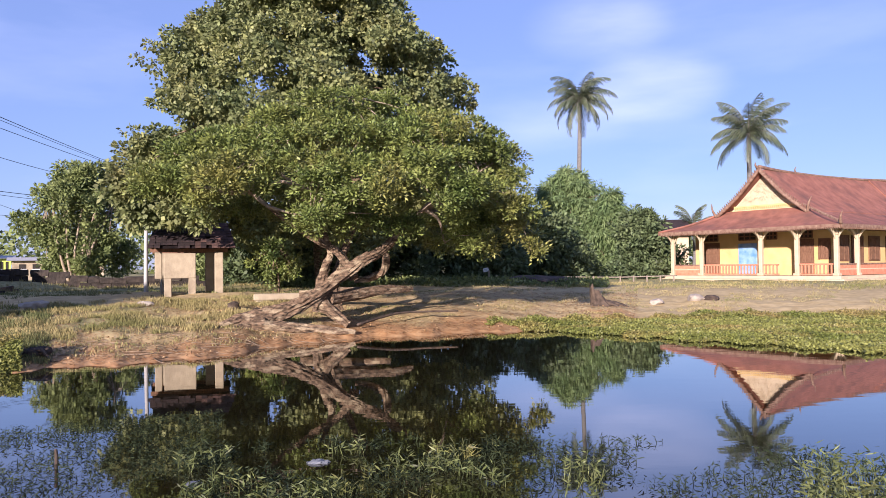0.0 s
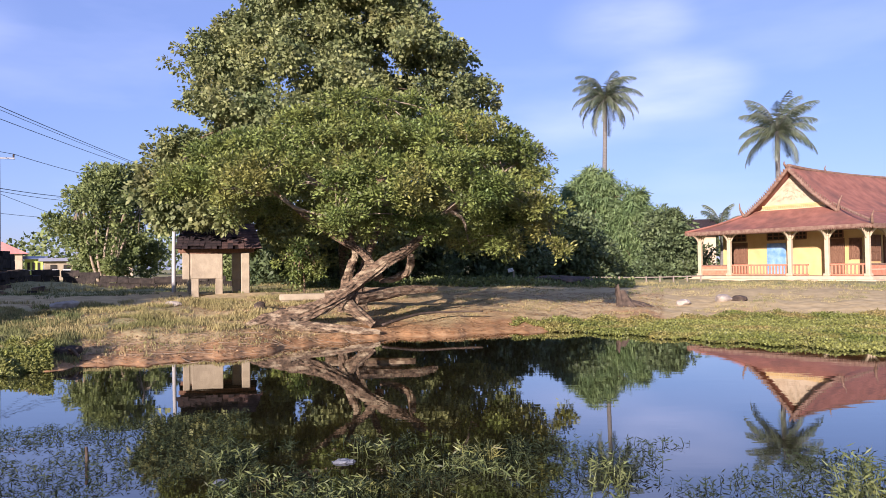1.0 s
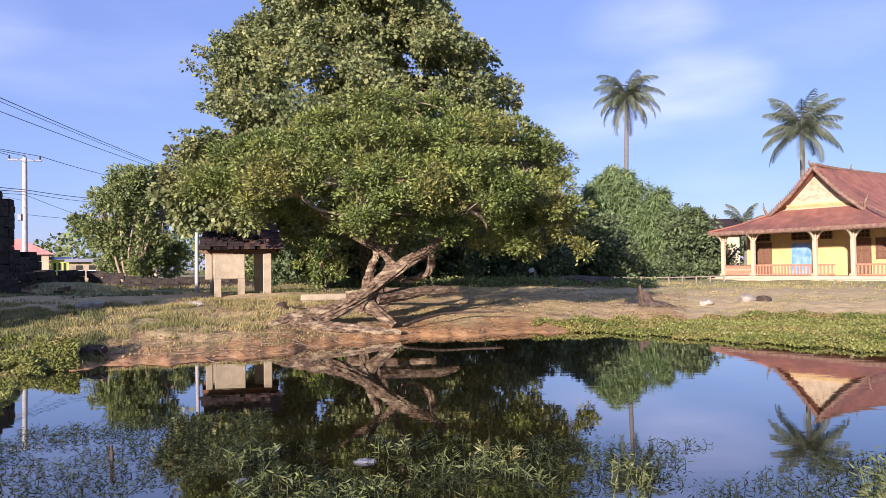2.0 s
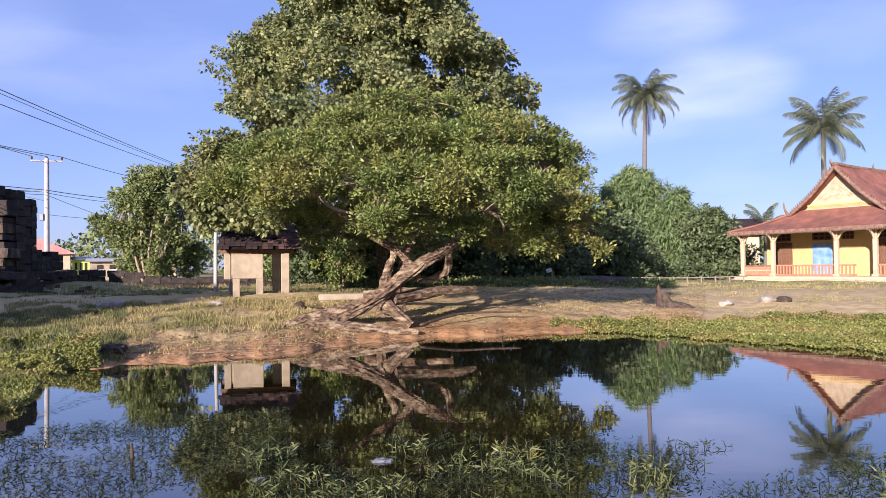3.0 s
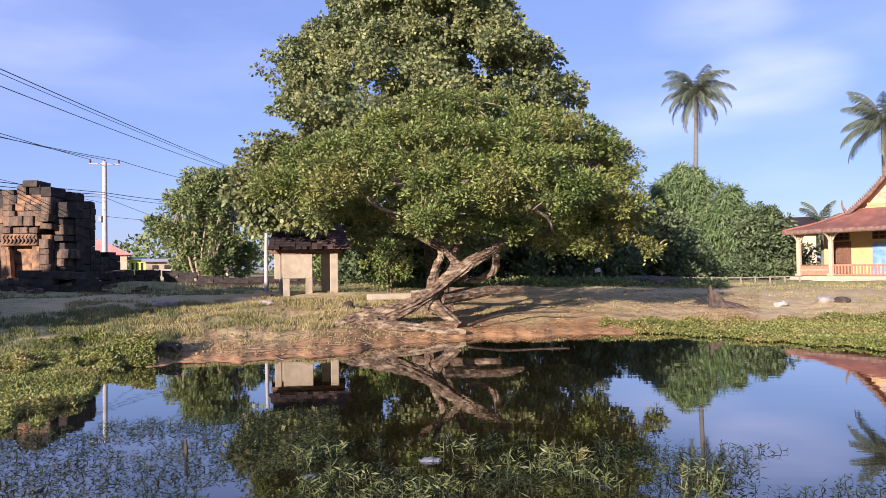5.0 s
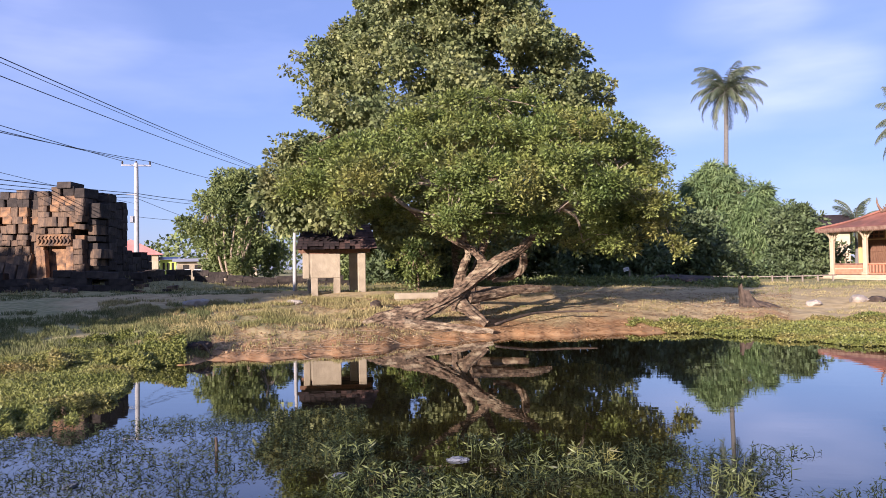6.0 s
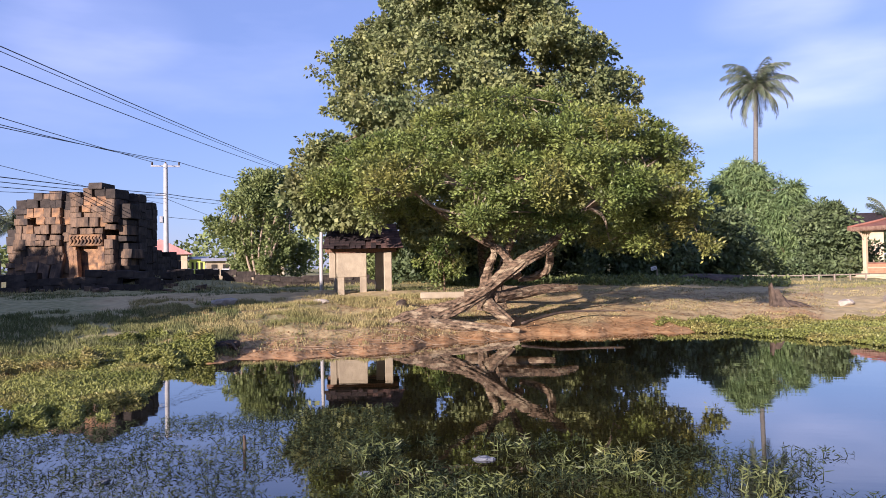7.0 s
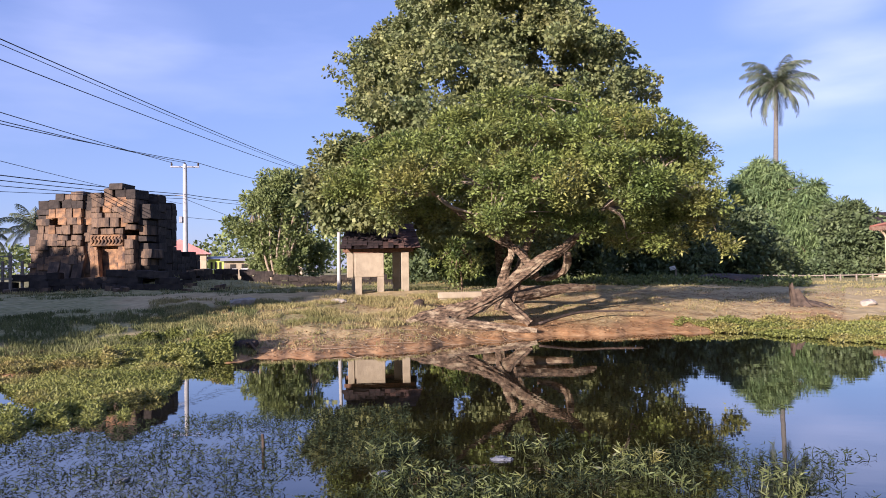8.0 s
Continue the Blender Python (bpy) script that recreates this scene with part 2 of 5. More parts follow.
def tube_arrays(path, radii, sides=8, rough=0.0, seed=0):
    """Points and faces of a tapered limb along a smooth path."""
    rs = random.Random(seed)
    pts = [Vector(p) for p in path]
    fine, rad = [], []
    k = 5
    for i in range(len(pts) - 1):
        a, b = pts[max(i - 1, 0)], pts[i]
        c, d = pts[i + 1], pts[min(i + 2, len(pts) - 1)]
        for j in range(k):
            t = j / k
            fine.append(0.5 * ((2 * b) + (c - a) * t + (2 * a - 5 * b + 4 * c - d) * t * t + (3 * b - a - 3 * c + d) * t ** 3))
            rad.append(radii[i] * (1 - t) + radii[i + 1] * t)
    fine.append(pts[-1])
    rad.append(radii[-1])
    verts, quads = [], []
    up = Vector((0.13, 0.31, 0.94)).normalized()
    for i, q in enumerate(fine):
        d = (fine[min(i + 1, len(fine) - 1)] - fine[max(i - 1, 0)]).normalized()
        s = d.cross(up)
        if s.length < 1e-3:
            s = Vector((1, 0, 0))
        s.normalize()
        w = s.cross(d)
        for j in range(sides):
            a = 2 * math.pi * j / sides
            ridge = 0.28 * rough * (-1) ** j if sides >= 14 else 0.0
            r = rad[i] * (1 + rough * (rs.random() - 0.5) + 0.6 * rough * math.sin(3 * a + 0.4 * i) + ridge)
            verts.append(q + (s * math.cos(a) + w * math.sin(a)) * r)
    for i in range(len(fine) - 1):
        for j in range(sides):
            j2 = (j + 1) % sides
            quads.append((i * sides + j, i * sides + j2, (i + 1) * sides + j2, (i + 1) * sides + j))
    quads.append(tuple(range(sides - 1, -1, -1)))
    quads.append(tuple((len(fine) - 1) * sides + j for j in range(sides)))
    return verts, quads


def tubes(name, limbs, mat, sides=8, rough=0.0):
    """One mesh of several limbs, each (path, radii)."""
    verts, quads = [], []
    for i, (path, radii) in enumerate(limbs):
        v, q = tube_arrays(path, radii, sides, rough, i)
        o = len(verts)
        verts += v
        quads += [tuple(k + o for k in f) for f in q]
    return mesh_of(name, verts, quads, mat, sides < 14)


def unit(a):
    return a / np.maximum(np.linalg.norm(a, axis=1, keepdims=True), 1e-9)


def leaf_mesh(name, P, D, length, width, mat, rs, fold=0.25, flat=0.0, face=None):
    """Folded four-point leaves at P along D; flat: how far their faces turn to the sky."""
    n = len(P)
    D = unit(D)
    up = np.tile((0.0, 0.0, 1.0), (n, 1)) * flat + rs.normal(size=(n, 3)) * (1 - flat)
    if face is not None:
        up = face + rs.normal(size=(n, 3)) * 0.45
    S = unit(np.cross(D, up))
    N = np.cross(S, D)
    L = np.reshape(length * (0.7 + 0.6 * rs.random(n)), (n, 1))
    W = np.reshape(width * (0.7 + 0.6 * rs.random(n)), (n, 1))
    mid = P + D * L * 0.45
    v = np.empty((n, 4, 3), np.float32)
    v[:, 0] = P
    v[:, 1] = mid + S * W / 2 - N * W * fold
    v[:, 2] = P + D * L
    v[:, 3] = mid - S * W / 2 - N * W * fold
    return big_mesh(name, v.reshape(-1, 3), np.arange(n * 4).reshape(-1, 4), mat)


def clump_points(rs, centres, radii, count, shell=0.55, top=0.0):
    """count points in each ellipsoid, thicker towards its skin; with the way out."""
    c = np.repeat(np.asarray(centres, float), count, axis=0)
    r = np.repeat(np.asarray(radii, float), count, axis=0)
    n = len(c)
    d = unit(rs.normal(size=(n, 3)))
    if top:
        d[:, 2] = np.where(rs.random(n) < top, np.abs(d[:, 2]), d[:, 2])
    k = np.reshape(shell + (1 - shell) * rs.random(n) ** 0.6, (n, 1))
    k = np.where(rs.random((n, 1)) < 0.06, k * 1.25, k)
    return c + d * r * k, d


def sprays(rs, centres, radii, subs, size, count, top=0.25):
    """Foliage in two steps: small tufts over the skin of each clump, leaves over each tuft."""
    C, out = clump_points(rs, centres, radii, subs, 0.6, top)
    r = np.repeat((size * (0.65 + 0.7 * rs.random(len(C))))[:, None], 3, 1) * (1, 1, 0.75)
    P, d = clump_points(rs, C, r, count, 0.25, 0.3)
    return P, d, np.repeat(out, count, axis=0)


# ---- ground and water ----
SHORE_AZ = (-180, -120, -90, -60, -45, -33, -28, -18, -13, -9, -6, 0, 5.6, 10, 16, 22, 30, 45, 60, 90, 120, 180)
SHORE_R = (4.0, 4.2, 6.5, 12, 15.2, 15.6, 15.4, 15.7, 17.2, 18.7, 19.2, 19.9, 20.6, 21.6, 23.0, 23.8, 24.2, 24, 21, 11, 4.5, 4.0)


def shore(az):
    """Distance of the far waterline by bearing in degrees."""
    az = np.asarray(az, float)
    wob = 0.22 * np.sin(az * 0.9) + 0.14 * np.sin(az * 2.3 + 1) + 0.07 * np.sin(az * 5.1 + 2)
    return np.interp(az, SHORE_AZ, SHORE_R) + wob * (np.abs(az) < 100)


def lumps(x, y):
    return (0.05 * np.sin(1.1 * x + 0.6 * y) * np.sin(0.9 * y - 0.4 * x) + 0.025 * np.sin(2.9 * x + 1.7 * y) * np.sin(3.3 * y - 1.9 * x)
            + 0.012 * np.sin(7.1 * x) * np.sin(6.3 * y + 2 * x))


def height(x, y):
    """Height of the ground over the water."""
    x, y = np.asarray(x, float), np.asarray(y, float)
    r, az = np.hypot(x, y), np.degrees(np.arctan2(x, y))
    g = r - shore(az)
    out = np.clip(g / 11, 0, 1)
    right = np.clip((az - 2) / 10, 0, 1) * np.clip((90 - az) / 20, 0, 1)
    far = (0.88 - 0.17 * right) * (out * (1.55 - 0.55 * out)) + 0.0022 * (1 - right) * np.clip(r - 35, 0, 100)
    bank = np.exp(-((az + 7) / 9) ** 2)
    far = far + 0.1 * bank * np.clip(g / 0.5, 0, 1) * np.exp(-np.clip(g, 0, 50) / 5)
    ruin_hill = np.exp(-(((x + 23) / 5) ** 2 + ((y - 34) / 4.6) ** 2) ** 2)
    far = far + 0.62 * ruin_hill + lumps(x, y) * np.clip(g / 2, 0, 1)
    bed = np.clip(g * 0.25, -0.8, 0)
    near = 0.25 - 0.33 * np.clip((r - 2.2) / 2.4, 0, 1)
    near_rim = np.clip((r - 4.6) / 3, 0, 1)
    bed = np.where(r < 4.6, near, np.maximum(bed, -0.08 - 0.6 * near_rim))
    z = np.where(g > 0, far, bed)
    z = np.where((g > 0) & (r < 4.7), 0.25, z)
    return np.where((np.abs(az) > 100), np.maximum(0.22, np.where(r < 6, 0.25, 0.25 + 0.02 * np.clip(r - 6, 0, 30))), z)


az_list = np.unique(np.concatenate([np.arange(-180, -58, 3.0), np.arange(-58, 45, 0.33), np.arange(45, 180, 3.0)]))
r_list = np.concatenate([[0.004], np.arange(0.5, 12, 0.5), np.arange(12, 30, 0.17), np.arange(30, 60, 0.6), 60 * 1.09 ** np.arange(48)])
AZ, RR = np.meshgrid(np.radians(az_list), r_list, indexing="ij")
gx, gy = (RR * np.sin(AZ)).ravel(), (RR * np.cos(AZ)).ravel()
na, nr = AZ.shape
ii, jj = np.meshgrid(np.arange(na), np.arange(nr - 1), indexing="ij")
i2 = (ii + 1) % na
gq = np.stack([ii * nr + jj, ii * nr + jj + 1, i2 * nr + jj + 1, i2 * nr + jj], -1).reshape(-1, 4)
gv = np.stack([gx, gy, height(gx, gy)], 1)
ground_mat = bpy.data.materials.new("earth")
ground_me = big_mesh("ground", gv, gq, ground_mat, True)
damp = ground_me.attributes.new("damp", "FLOAT", "POINT")
gaz = np.degrees(np.arctan2(gx, gy))
gg = np.hypot(gx, gy) - shore(gaz)
damp.data.foreach_set("value", np.clip(1 - gg / (3.4 + 1.4 * np.sin(gaz * 0.7)), 0, 1).astype(np.float32))
turf = ground_me.attributes.new("turf", "FLOAT", "POINT")
turf_v = np.clip((gg - 13) / 4, 0, 1) * 0.8 + 0.9 * np.exp(-((gaz + 28) / 11) ** 2) * np.clip((gg - 2) / 2, 0, 1) * np.clip((9 - gg) / 2, 0, 1)
turf_v = np.maximum(turf_v, 0.85 * np.clip((-34 - gaz) / 4, 0, 1) * np.clip(gg / 2, 0, 1))
turf.data.foreach_set("value", np.clip(turf_v, 0, 1).astype(np.float32))
tagged(new("ground", ground_me), "tan earth with red bank, leaf litter and thin grass", "ground", kind="structure")


def earth_nodes(m):
    m.use_nodes = True
    n, l = m.node_tree.nodes, m.node_tree.links
    b = n["Principled BSDF"]
    tc = n.new("ShaderNodeTexCoord")

    def cloud(scale, detail=6):
        z = n.new("ShaderNodeTexNoise")
        z.inputs["Scale"].default_value, z.inputs["Detail"].default_value = scale, detail
        l.new(tc.outputs["Object"], z.inputs["Vector"])
        return z.outputs["Fac"]

    def ramp(src, lo, hi, c0, c1):
        q = n.new("ShaderNodeValToRGB")
        q.color_ramp.elements[0].position, q.color_ramp.elements[1].position = lo, hi
        q.color_ramp.elements[0].color, q.color_ramp.elements[1].color = (*c0, 1), (*c1, 1)
        l.new(src, q.inputs["Fac"])
        return q.outputs["Color"]

    def blend(f, a, c):
        q = n.new("ShaderNodeMix")
        q.data_type = "RGBA"
        l.new(f, q.inputs["Factor"])
        l.new(a, q.inputs["A"])
        l.new(c, q.inputs["B"])
        return q.outputs["Result"]

    def attr(name, noise_out):
        q = n.new("ShaderNodeAttribute")
        q.attribute_name = name
        s = n.new("ShaderNodeMath")
        s.operation = "MULTIPLY_ADD"
        l.new(noise_out, s.inputs[0])
        s.inputs[1].default_value = 1.2
        l.new(q.outputs["Fac"], s.inputs[2])
        mr = n.new("ShaderNodeMapRange")
        mr.inputs["From Min"].default_value, mr.inputs["From Max"].default_value = 0.85, 1.3
        l.new(s.outputs["Value"], mr.inputs["Value"])
        return mr.outputs["Result"]

    dirt = ramp(cloud(3.0, 8), 0.3, 0.7, (0.36, 0.27, 0.13), (0.54, 0.42, 0.22))
    red = ramp(cloud(4.0, 8), 0.3, 0.7, (0.29, 0.15, 0.064), (0.48, 0.3, 0.15))
    grass = ramp(cloud(5.0, 8), 0.3, 0.7, (0.19, 0.185, 0.075), (0.4, 0.35, 0.17))
    c = blend(attr("turf", cloud(0.9)), dirt, grass)
    c = blend(attr("damp", cloud(1.3)), c, red)
    l.new(c, b.inputs["Base Color"])
    b.inputs["Roughness"].default_value = 0.95
    b.inputs["Specular IOR Level"].default_value = 0.15
    bp = n.new("ShaderNodeBump")
    bp.inputs["Strength"].default_value, bp.inputs["Distance"].default_value = 0.5, 0.05
    l.new(cloud(7, 9), bp.inputs["Height"])
    l.new(bp.outputs["Normal"], b.inputs["Normal"])


earth_nodes(ground_mat)


def water_material():
    m = bpy.data.materials.new("still pond water")
    m.use_nodes = True
    n, l = m.node_tree.nodes, m.node_tree.links
    b = n["Principled BSDF"]
    tc = n.new("ShaderNodeTexCoord")
    mp = n.new("ShaderNodeMapping")
    mp.inputs["Scale"].default_value = (0.5, 1.6, 1)
    l.new(tc.outputs["Object"], mp.inputs["Vector"])
    z = n.new("ShaderNodeTexNoise")
    z.inputs["Scale"].default_value, z.inputs["Detail"].default_value = 2.2, 3
    l.new(mp.outputs["Vector"], z.inputs["Vector"])
    bp = n.new("ShaderNodeBump")
    bp.inputs["Strength"].default_value, bp.inputs["Distance"].default_value = 0.035, 0.02
    l.new(z.outputs["Fac"], bp.inputs["Height"])
    l.new(bp.outputs["Normal"], b.inputs["Normal"])
    q = n.new("ShaderNodeValToRGB")
    q.color_ramp.elements[0].color, q.color_ramp.elements[1].color = (0.006, 0.006, 0.003, 1), (0.018, 0.014, 0.006, 1)
    z2 = n.new("ShaderNodeTexNoise")
    z2.inputs["Scale"].default_value = 0.4
    l.new(tc.outputs["Object"], z2.inputs["Vector"])
    l.new(z2.outputs["Fac"], q.inputs["Fac"])
    l.new(q.outputs["Color"], b.inputs["Base Color"])
    b.inputs["Roughness"].default_value, b.inputs["IOR"].default_value = 0.015, 1.34
    b.inputs["Coat Weight"].default_value, b.inputs["Coat Roughness"].default_value = 0.6, 0.015
    l.new(bp.outputs["Normal"], b.inputs["Coat Normal"])
    return m


wa = np.radians(np.arange(0, 360, 4))
wr = 30.0
wverts = [(0, 0, 0)] + [(wr * math.sin(a), wr * math.cos(a), 0) for a in wa]
wfaces = [(0, i + 1, (i + 1) % len(wa) + 1) for i in range(len(wa))]
tagged(new("water", mesh_of("water", wverts, wfaces, water_material())), "still brown pond water mirroring trees and sky", "water", kind="structure")


def polar(r, az):
    a = radians(az)
    return r * math.sin(a), r * math.cos(a)


def ground_at(x, y):
    return float(height(x, y))


# ---- trees ----
def spreading_tree():
    """Wide low umbrella tree over the bank, its main stem leaning from a root plate."""
    t = thing("spreading_tree", pose(-4.3, 19.3, 0.25), "leaning old tree with flat layered green crown on bank", "tree")
    inv = Matrix.Translation((4.3, -19.3, -0.25))

    def loc(path):
        return [inv @ Vector(p) for p in path]

    rs = np.random.RandomState(5)
    rr = random.Random(5)
    stem = [(-5.3, 18.45, 0.36), (-4.9, 18.75, 0.46), (-4.37, 19.0, 0.56), (-3.9, 19.2, 0.7), (-3.19, 19.5, 1.06), (-2.6, 19.8, 1.53), (-2.05, 20.1, 1.95), (-1.56, 20.4, 2.22), (-0.5, 21.0, 3.3)]
    part("trunk", tubes("trunk", [(loc(stem), [0.1, 0.18, 0.2, 0.185, 0.165, 0.155, 0.145, 0.12, 0.05])], BARK, 22, 0.26), parent=t)
    others = {
        "upright_stem": ([(-3.4, 20.95, 0.55), (-3.32, 20.93, 1.27), (-3.2, 20.95, 1.73), (-3.05, 20.97, 2.15), (-3.3, 20.9, 2.9), (-3.6, 21.0, 3.8)], [0.14, 0.12, 0.11, 0.09, 0.07, 0.04]),
        "back_stem": ([(-2.95, 21.5, 0.55), (-3.03, 21.45, 1.33), (-2.87, 21.41, 1.8), (-2.6, 21.6, 2.6), (-2.2, 22.2, 3.9)], [0.15, 0.13, 0.11, 0.085, 0.05]),
        "rising_limb": ([(-2.3, 20.1, 1.45), (-2.71, 20.22, 2.09), (-3.28, 20.13, 2.46), (-4.13, 19.98, 3.05), (-4.9, 19.86, 3.7)], [0.12, 0.09, 0.08, 0.06, 0.04]),
        "low_limb": ([(-2.9, 19.8, 0.95), (-2.31, 20.47, 1.03), (-1.47, 21.25, 1.12), (-0.9, 21.9, 1.1)], [0.15, 0.14, 0.12, 0.06]),
        "prop_root": ([(-3.1, 19.75, 0.85), (-2.75, 19.7, 0.56), (-2.42, 19.66, 0.28)], [0.17, 0.13, 0.1]),
        "curled_limb": ([(-1.5, 20.34, 2.05), (-1.6, 20.73, 1.65), (-1.97, 20.91, 1.45), (-2.4, 20.87, 1.38)], [0.09, 0.1, 0.09, 0.05]),
        "root": ([(-4.6, 18.75, 0.34), (-3.8, 18.8, 0.3), (-3.0, 18.95, 0.22), (-2.2, 19.2, 0.14)], [0.2, 0.13, 0.11, 0.05]),
        "spread_root": ([(-4.4, 18.9, 0.36), (-5.1, 18.5, 0.24), (-5.9, 18.2, 0.16), (-6.6, 17.9, 0.1)], [0.24, 0.15, 0.09, 0.04]),
    }
    for name, (path, rad) in others.items():
        part(name, tubes(name, [(loc(path), rad)], BARK, 14, 0.25), parent=t)
    # umbrella of flat pads
    centre = Vector((-2.75, 21.0))
    pads, sizes = [], []

    def pad(x, y, z, rx, rz=None):
        pads.append((x, y, z))
        sizes.append((rx, rx * 0.95, rz or rx * 0.36))

    for i in range(165):
        a, q = 2.39996 * i + rr.uniform(-0.25, 0.25), min(1.0, math.sqrt((i + 0.5) / 165) + rr.uniform(-0.04, 0.04))
        x, y = centre.x + 4.85 * q * math.cos(a), centre.y + 4.4 * q * math.sin(a)
        dx = x - centre.x
        front = max(0.0, centre.y - y) / 4.4
        edge = 3.05 + 0.2 * abs(dx) - 0.15 * front
        top = edge + (6.15 - edge) * (1 - q * q) ** 0.75 + 0.3 * math.sin(1.7 * x + 0.5) * math.cos(1.3 * y) + 0.04 * dx
        drop = rr.choice((0, 0, 0.2, 0.5, 0.85)) * (0.6 + 1.4 * (1 - q))
        z = top - drop
        pad(x, y, 0.8 * z + 0.2 * round(z / 0.7) * 0.7, rr.uniform(0.34, 0.78))
    for i in range(42):
        a = rr.uniform(0, 2 * math.pi)
        q = rr.uniform(0.8, 1.06)
        x, y = centre.x + 4.9 * q * math.cos(a), centre.y + 4.4 * q * math.sin(a)
        pad(x, y, rr.uniform(3.2, 3.9) - 0.05 * (x - centre.x), rr.uniform(0.45, 0.8))
    for i in range(12):
        pad(rr.uniform(-3.3, -0.9), rr.uniform(18.0, 19.5), rr.uniform(2.6, 3.4), rr.uniform(0.35, 0.55), 0.26)
    for i in range(15):
        pad(rr.uniform(0.0, 2.3), rr.uniform(19, 21.8), rr.uniform(2.7, 3.8), rr.uniform(0.35, 0.6), 0.28)
    for i in range(12):
        pad(rr.uniform(0.0, 2.4), rr.uniform(20, 23), rr.uniform(2.1, 3.2), rr.uniform(0.35, 0.6), 0.28)
    pads_a, sizes_a = np.array(pads), np.array(sizes)
    P, d, away = sprays(rs, pads_a, sizes_a, 14, 0.19, 54, 0.6)
    D = d * (1, 1, 0.5) + 0.4 * away + rs.normal(size=P.shape) * 0.4
    P = P - np.array((-4.3, 19.3, 0.25))
    me = leaf_mesh("crown", P, D, 0.1, 0.044, LEAF_RAIN, rs, 0.15, 0.55, 0.7 * d + 0.5 * away + (0, 0, 0.6))
    tagged(part("crown", me, parent=t), "dense feathery green foliage in flat layers", kind="stuff")
    # limbs into the crown
    forks = [Vector(p) for p in ((-0.5, 21.0, 3.3), (-3.6, 21.0, 3.8), (-2.2, 22.2, 3.9), (-4.9, 19.86, 3.7))]
    limbs = []
    for i in range(26):
        k = rr.randrange(len(pads))
        e = Vector(pads[k])
        f = min(forks, key=lambda q: (q - e).length)
        mid = f.lerp(e, 0.5) + Vector((rr.uniform(-0.3, 0.3), rr.uniform(-0.3, 0.3), rr.uniform(-0.1, 0.3)))
        limbs.append((loc((f, mid, e)), [0.07, 0.045, 0.015]))
    tagged(part("limb_network", tubes("limb_network", limbs, BARK_PALE, 6, 0.1), parent=t), kind="stuff")
    twigs = []
    hubs = [v.lerp(w, s) for (a, _) in limbs for v, w in ((a[0], a[1]), (a[1], a[2])) for s in (0.5, 1.0)]
    for q in pads[::2]:
        e = inv @ Vector(q)
        f = min(hubs, key=lambda h: (h - e).length)
        twigs.append(((f, f.lerp(e, 0.5) + Vector((0, 0, 0.08)), e), [0.022, 0.016, 0.006]))
    tagged(part("twig_network", tubes("twig_network", twigs, BARK_PALE, 4), parent=t), kind="stuff")


def clump_tree(name, label, base, stems, clumps, count, leaf, size, mat, bark, seed, droop=0.3, group="", tufts=(7, 0.3)):
    """A tree: stems as (path, radii) and a crown of leafy clumps (centre, radii), all in the world."""
    rs = np.random.RandomState(seed)
    rr = random.Random(seed)
    t = thing(name, pose(*base), label, "tree" if "tree" in name else "bush", group)
    off = np.array(base)
    for i, (path, rad) in enumerate(stems):
        part("trunk" if i == 0 else "stem", tubes("stem", [([Vector(p) - Vector(base) for p in path], rad)], bark, 9, 0.15), parent=t)
    cs, rad = np.array([c for c, _ in clumps]), np.array([q for _, q in clumps])
    P, d, away = sprays(rs, cs, rad, tufts[0], tufts[1], count, 0.25)
    D = d + 0.4 * away + rs.normal(size=P.shape) * 0.5 - np.array((0, 0, droop))
    tagged(part("crown", leaf_mesh("crown", P - off, D, size, size * leaf, mat, rs, 0.15, 0.15, 0.7 * d + 0.6 * away + (0, 0, 0.2)), parent=t), kind="stuff")
    tops = [Vector(p[-1]) for p, _ in stems] or [Vector(base)]
    limbs = []
    for c in cs[:: max(1, len(cs) // 60)]:
        e = Vector(c)
        f = min(tops, key=lambda h: (h - e).length)
        limbs.append(([f - Vector(base), f.lerp(e, 0.55) - Vector(base) + Vector((rr.uniform(-0.2, 0.2), 0, 0.25)), e - Vector(base)], [0.05, 0.03, 0.012]))
    if stems:
        tagged(part("limb_network", tubes("limb_network", limbs, bark, 5), parent=t), kind="stuff")
    return t


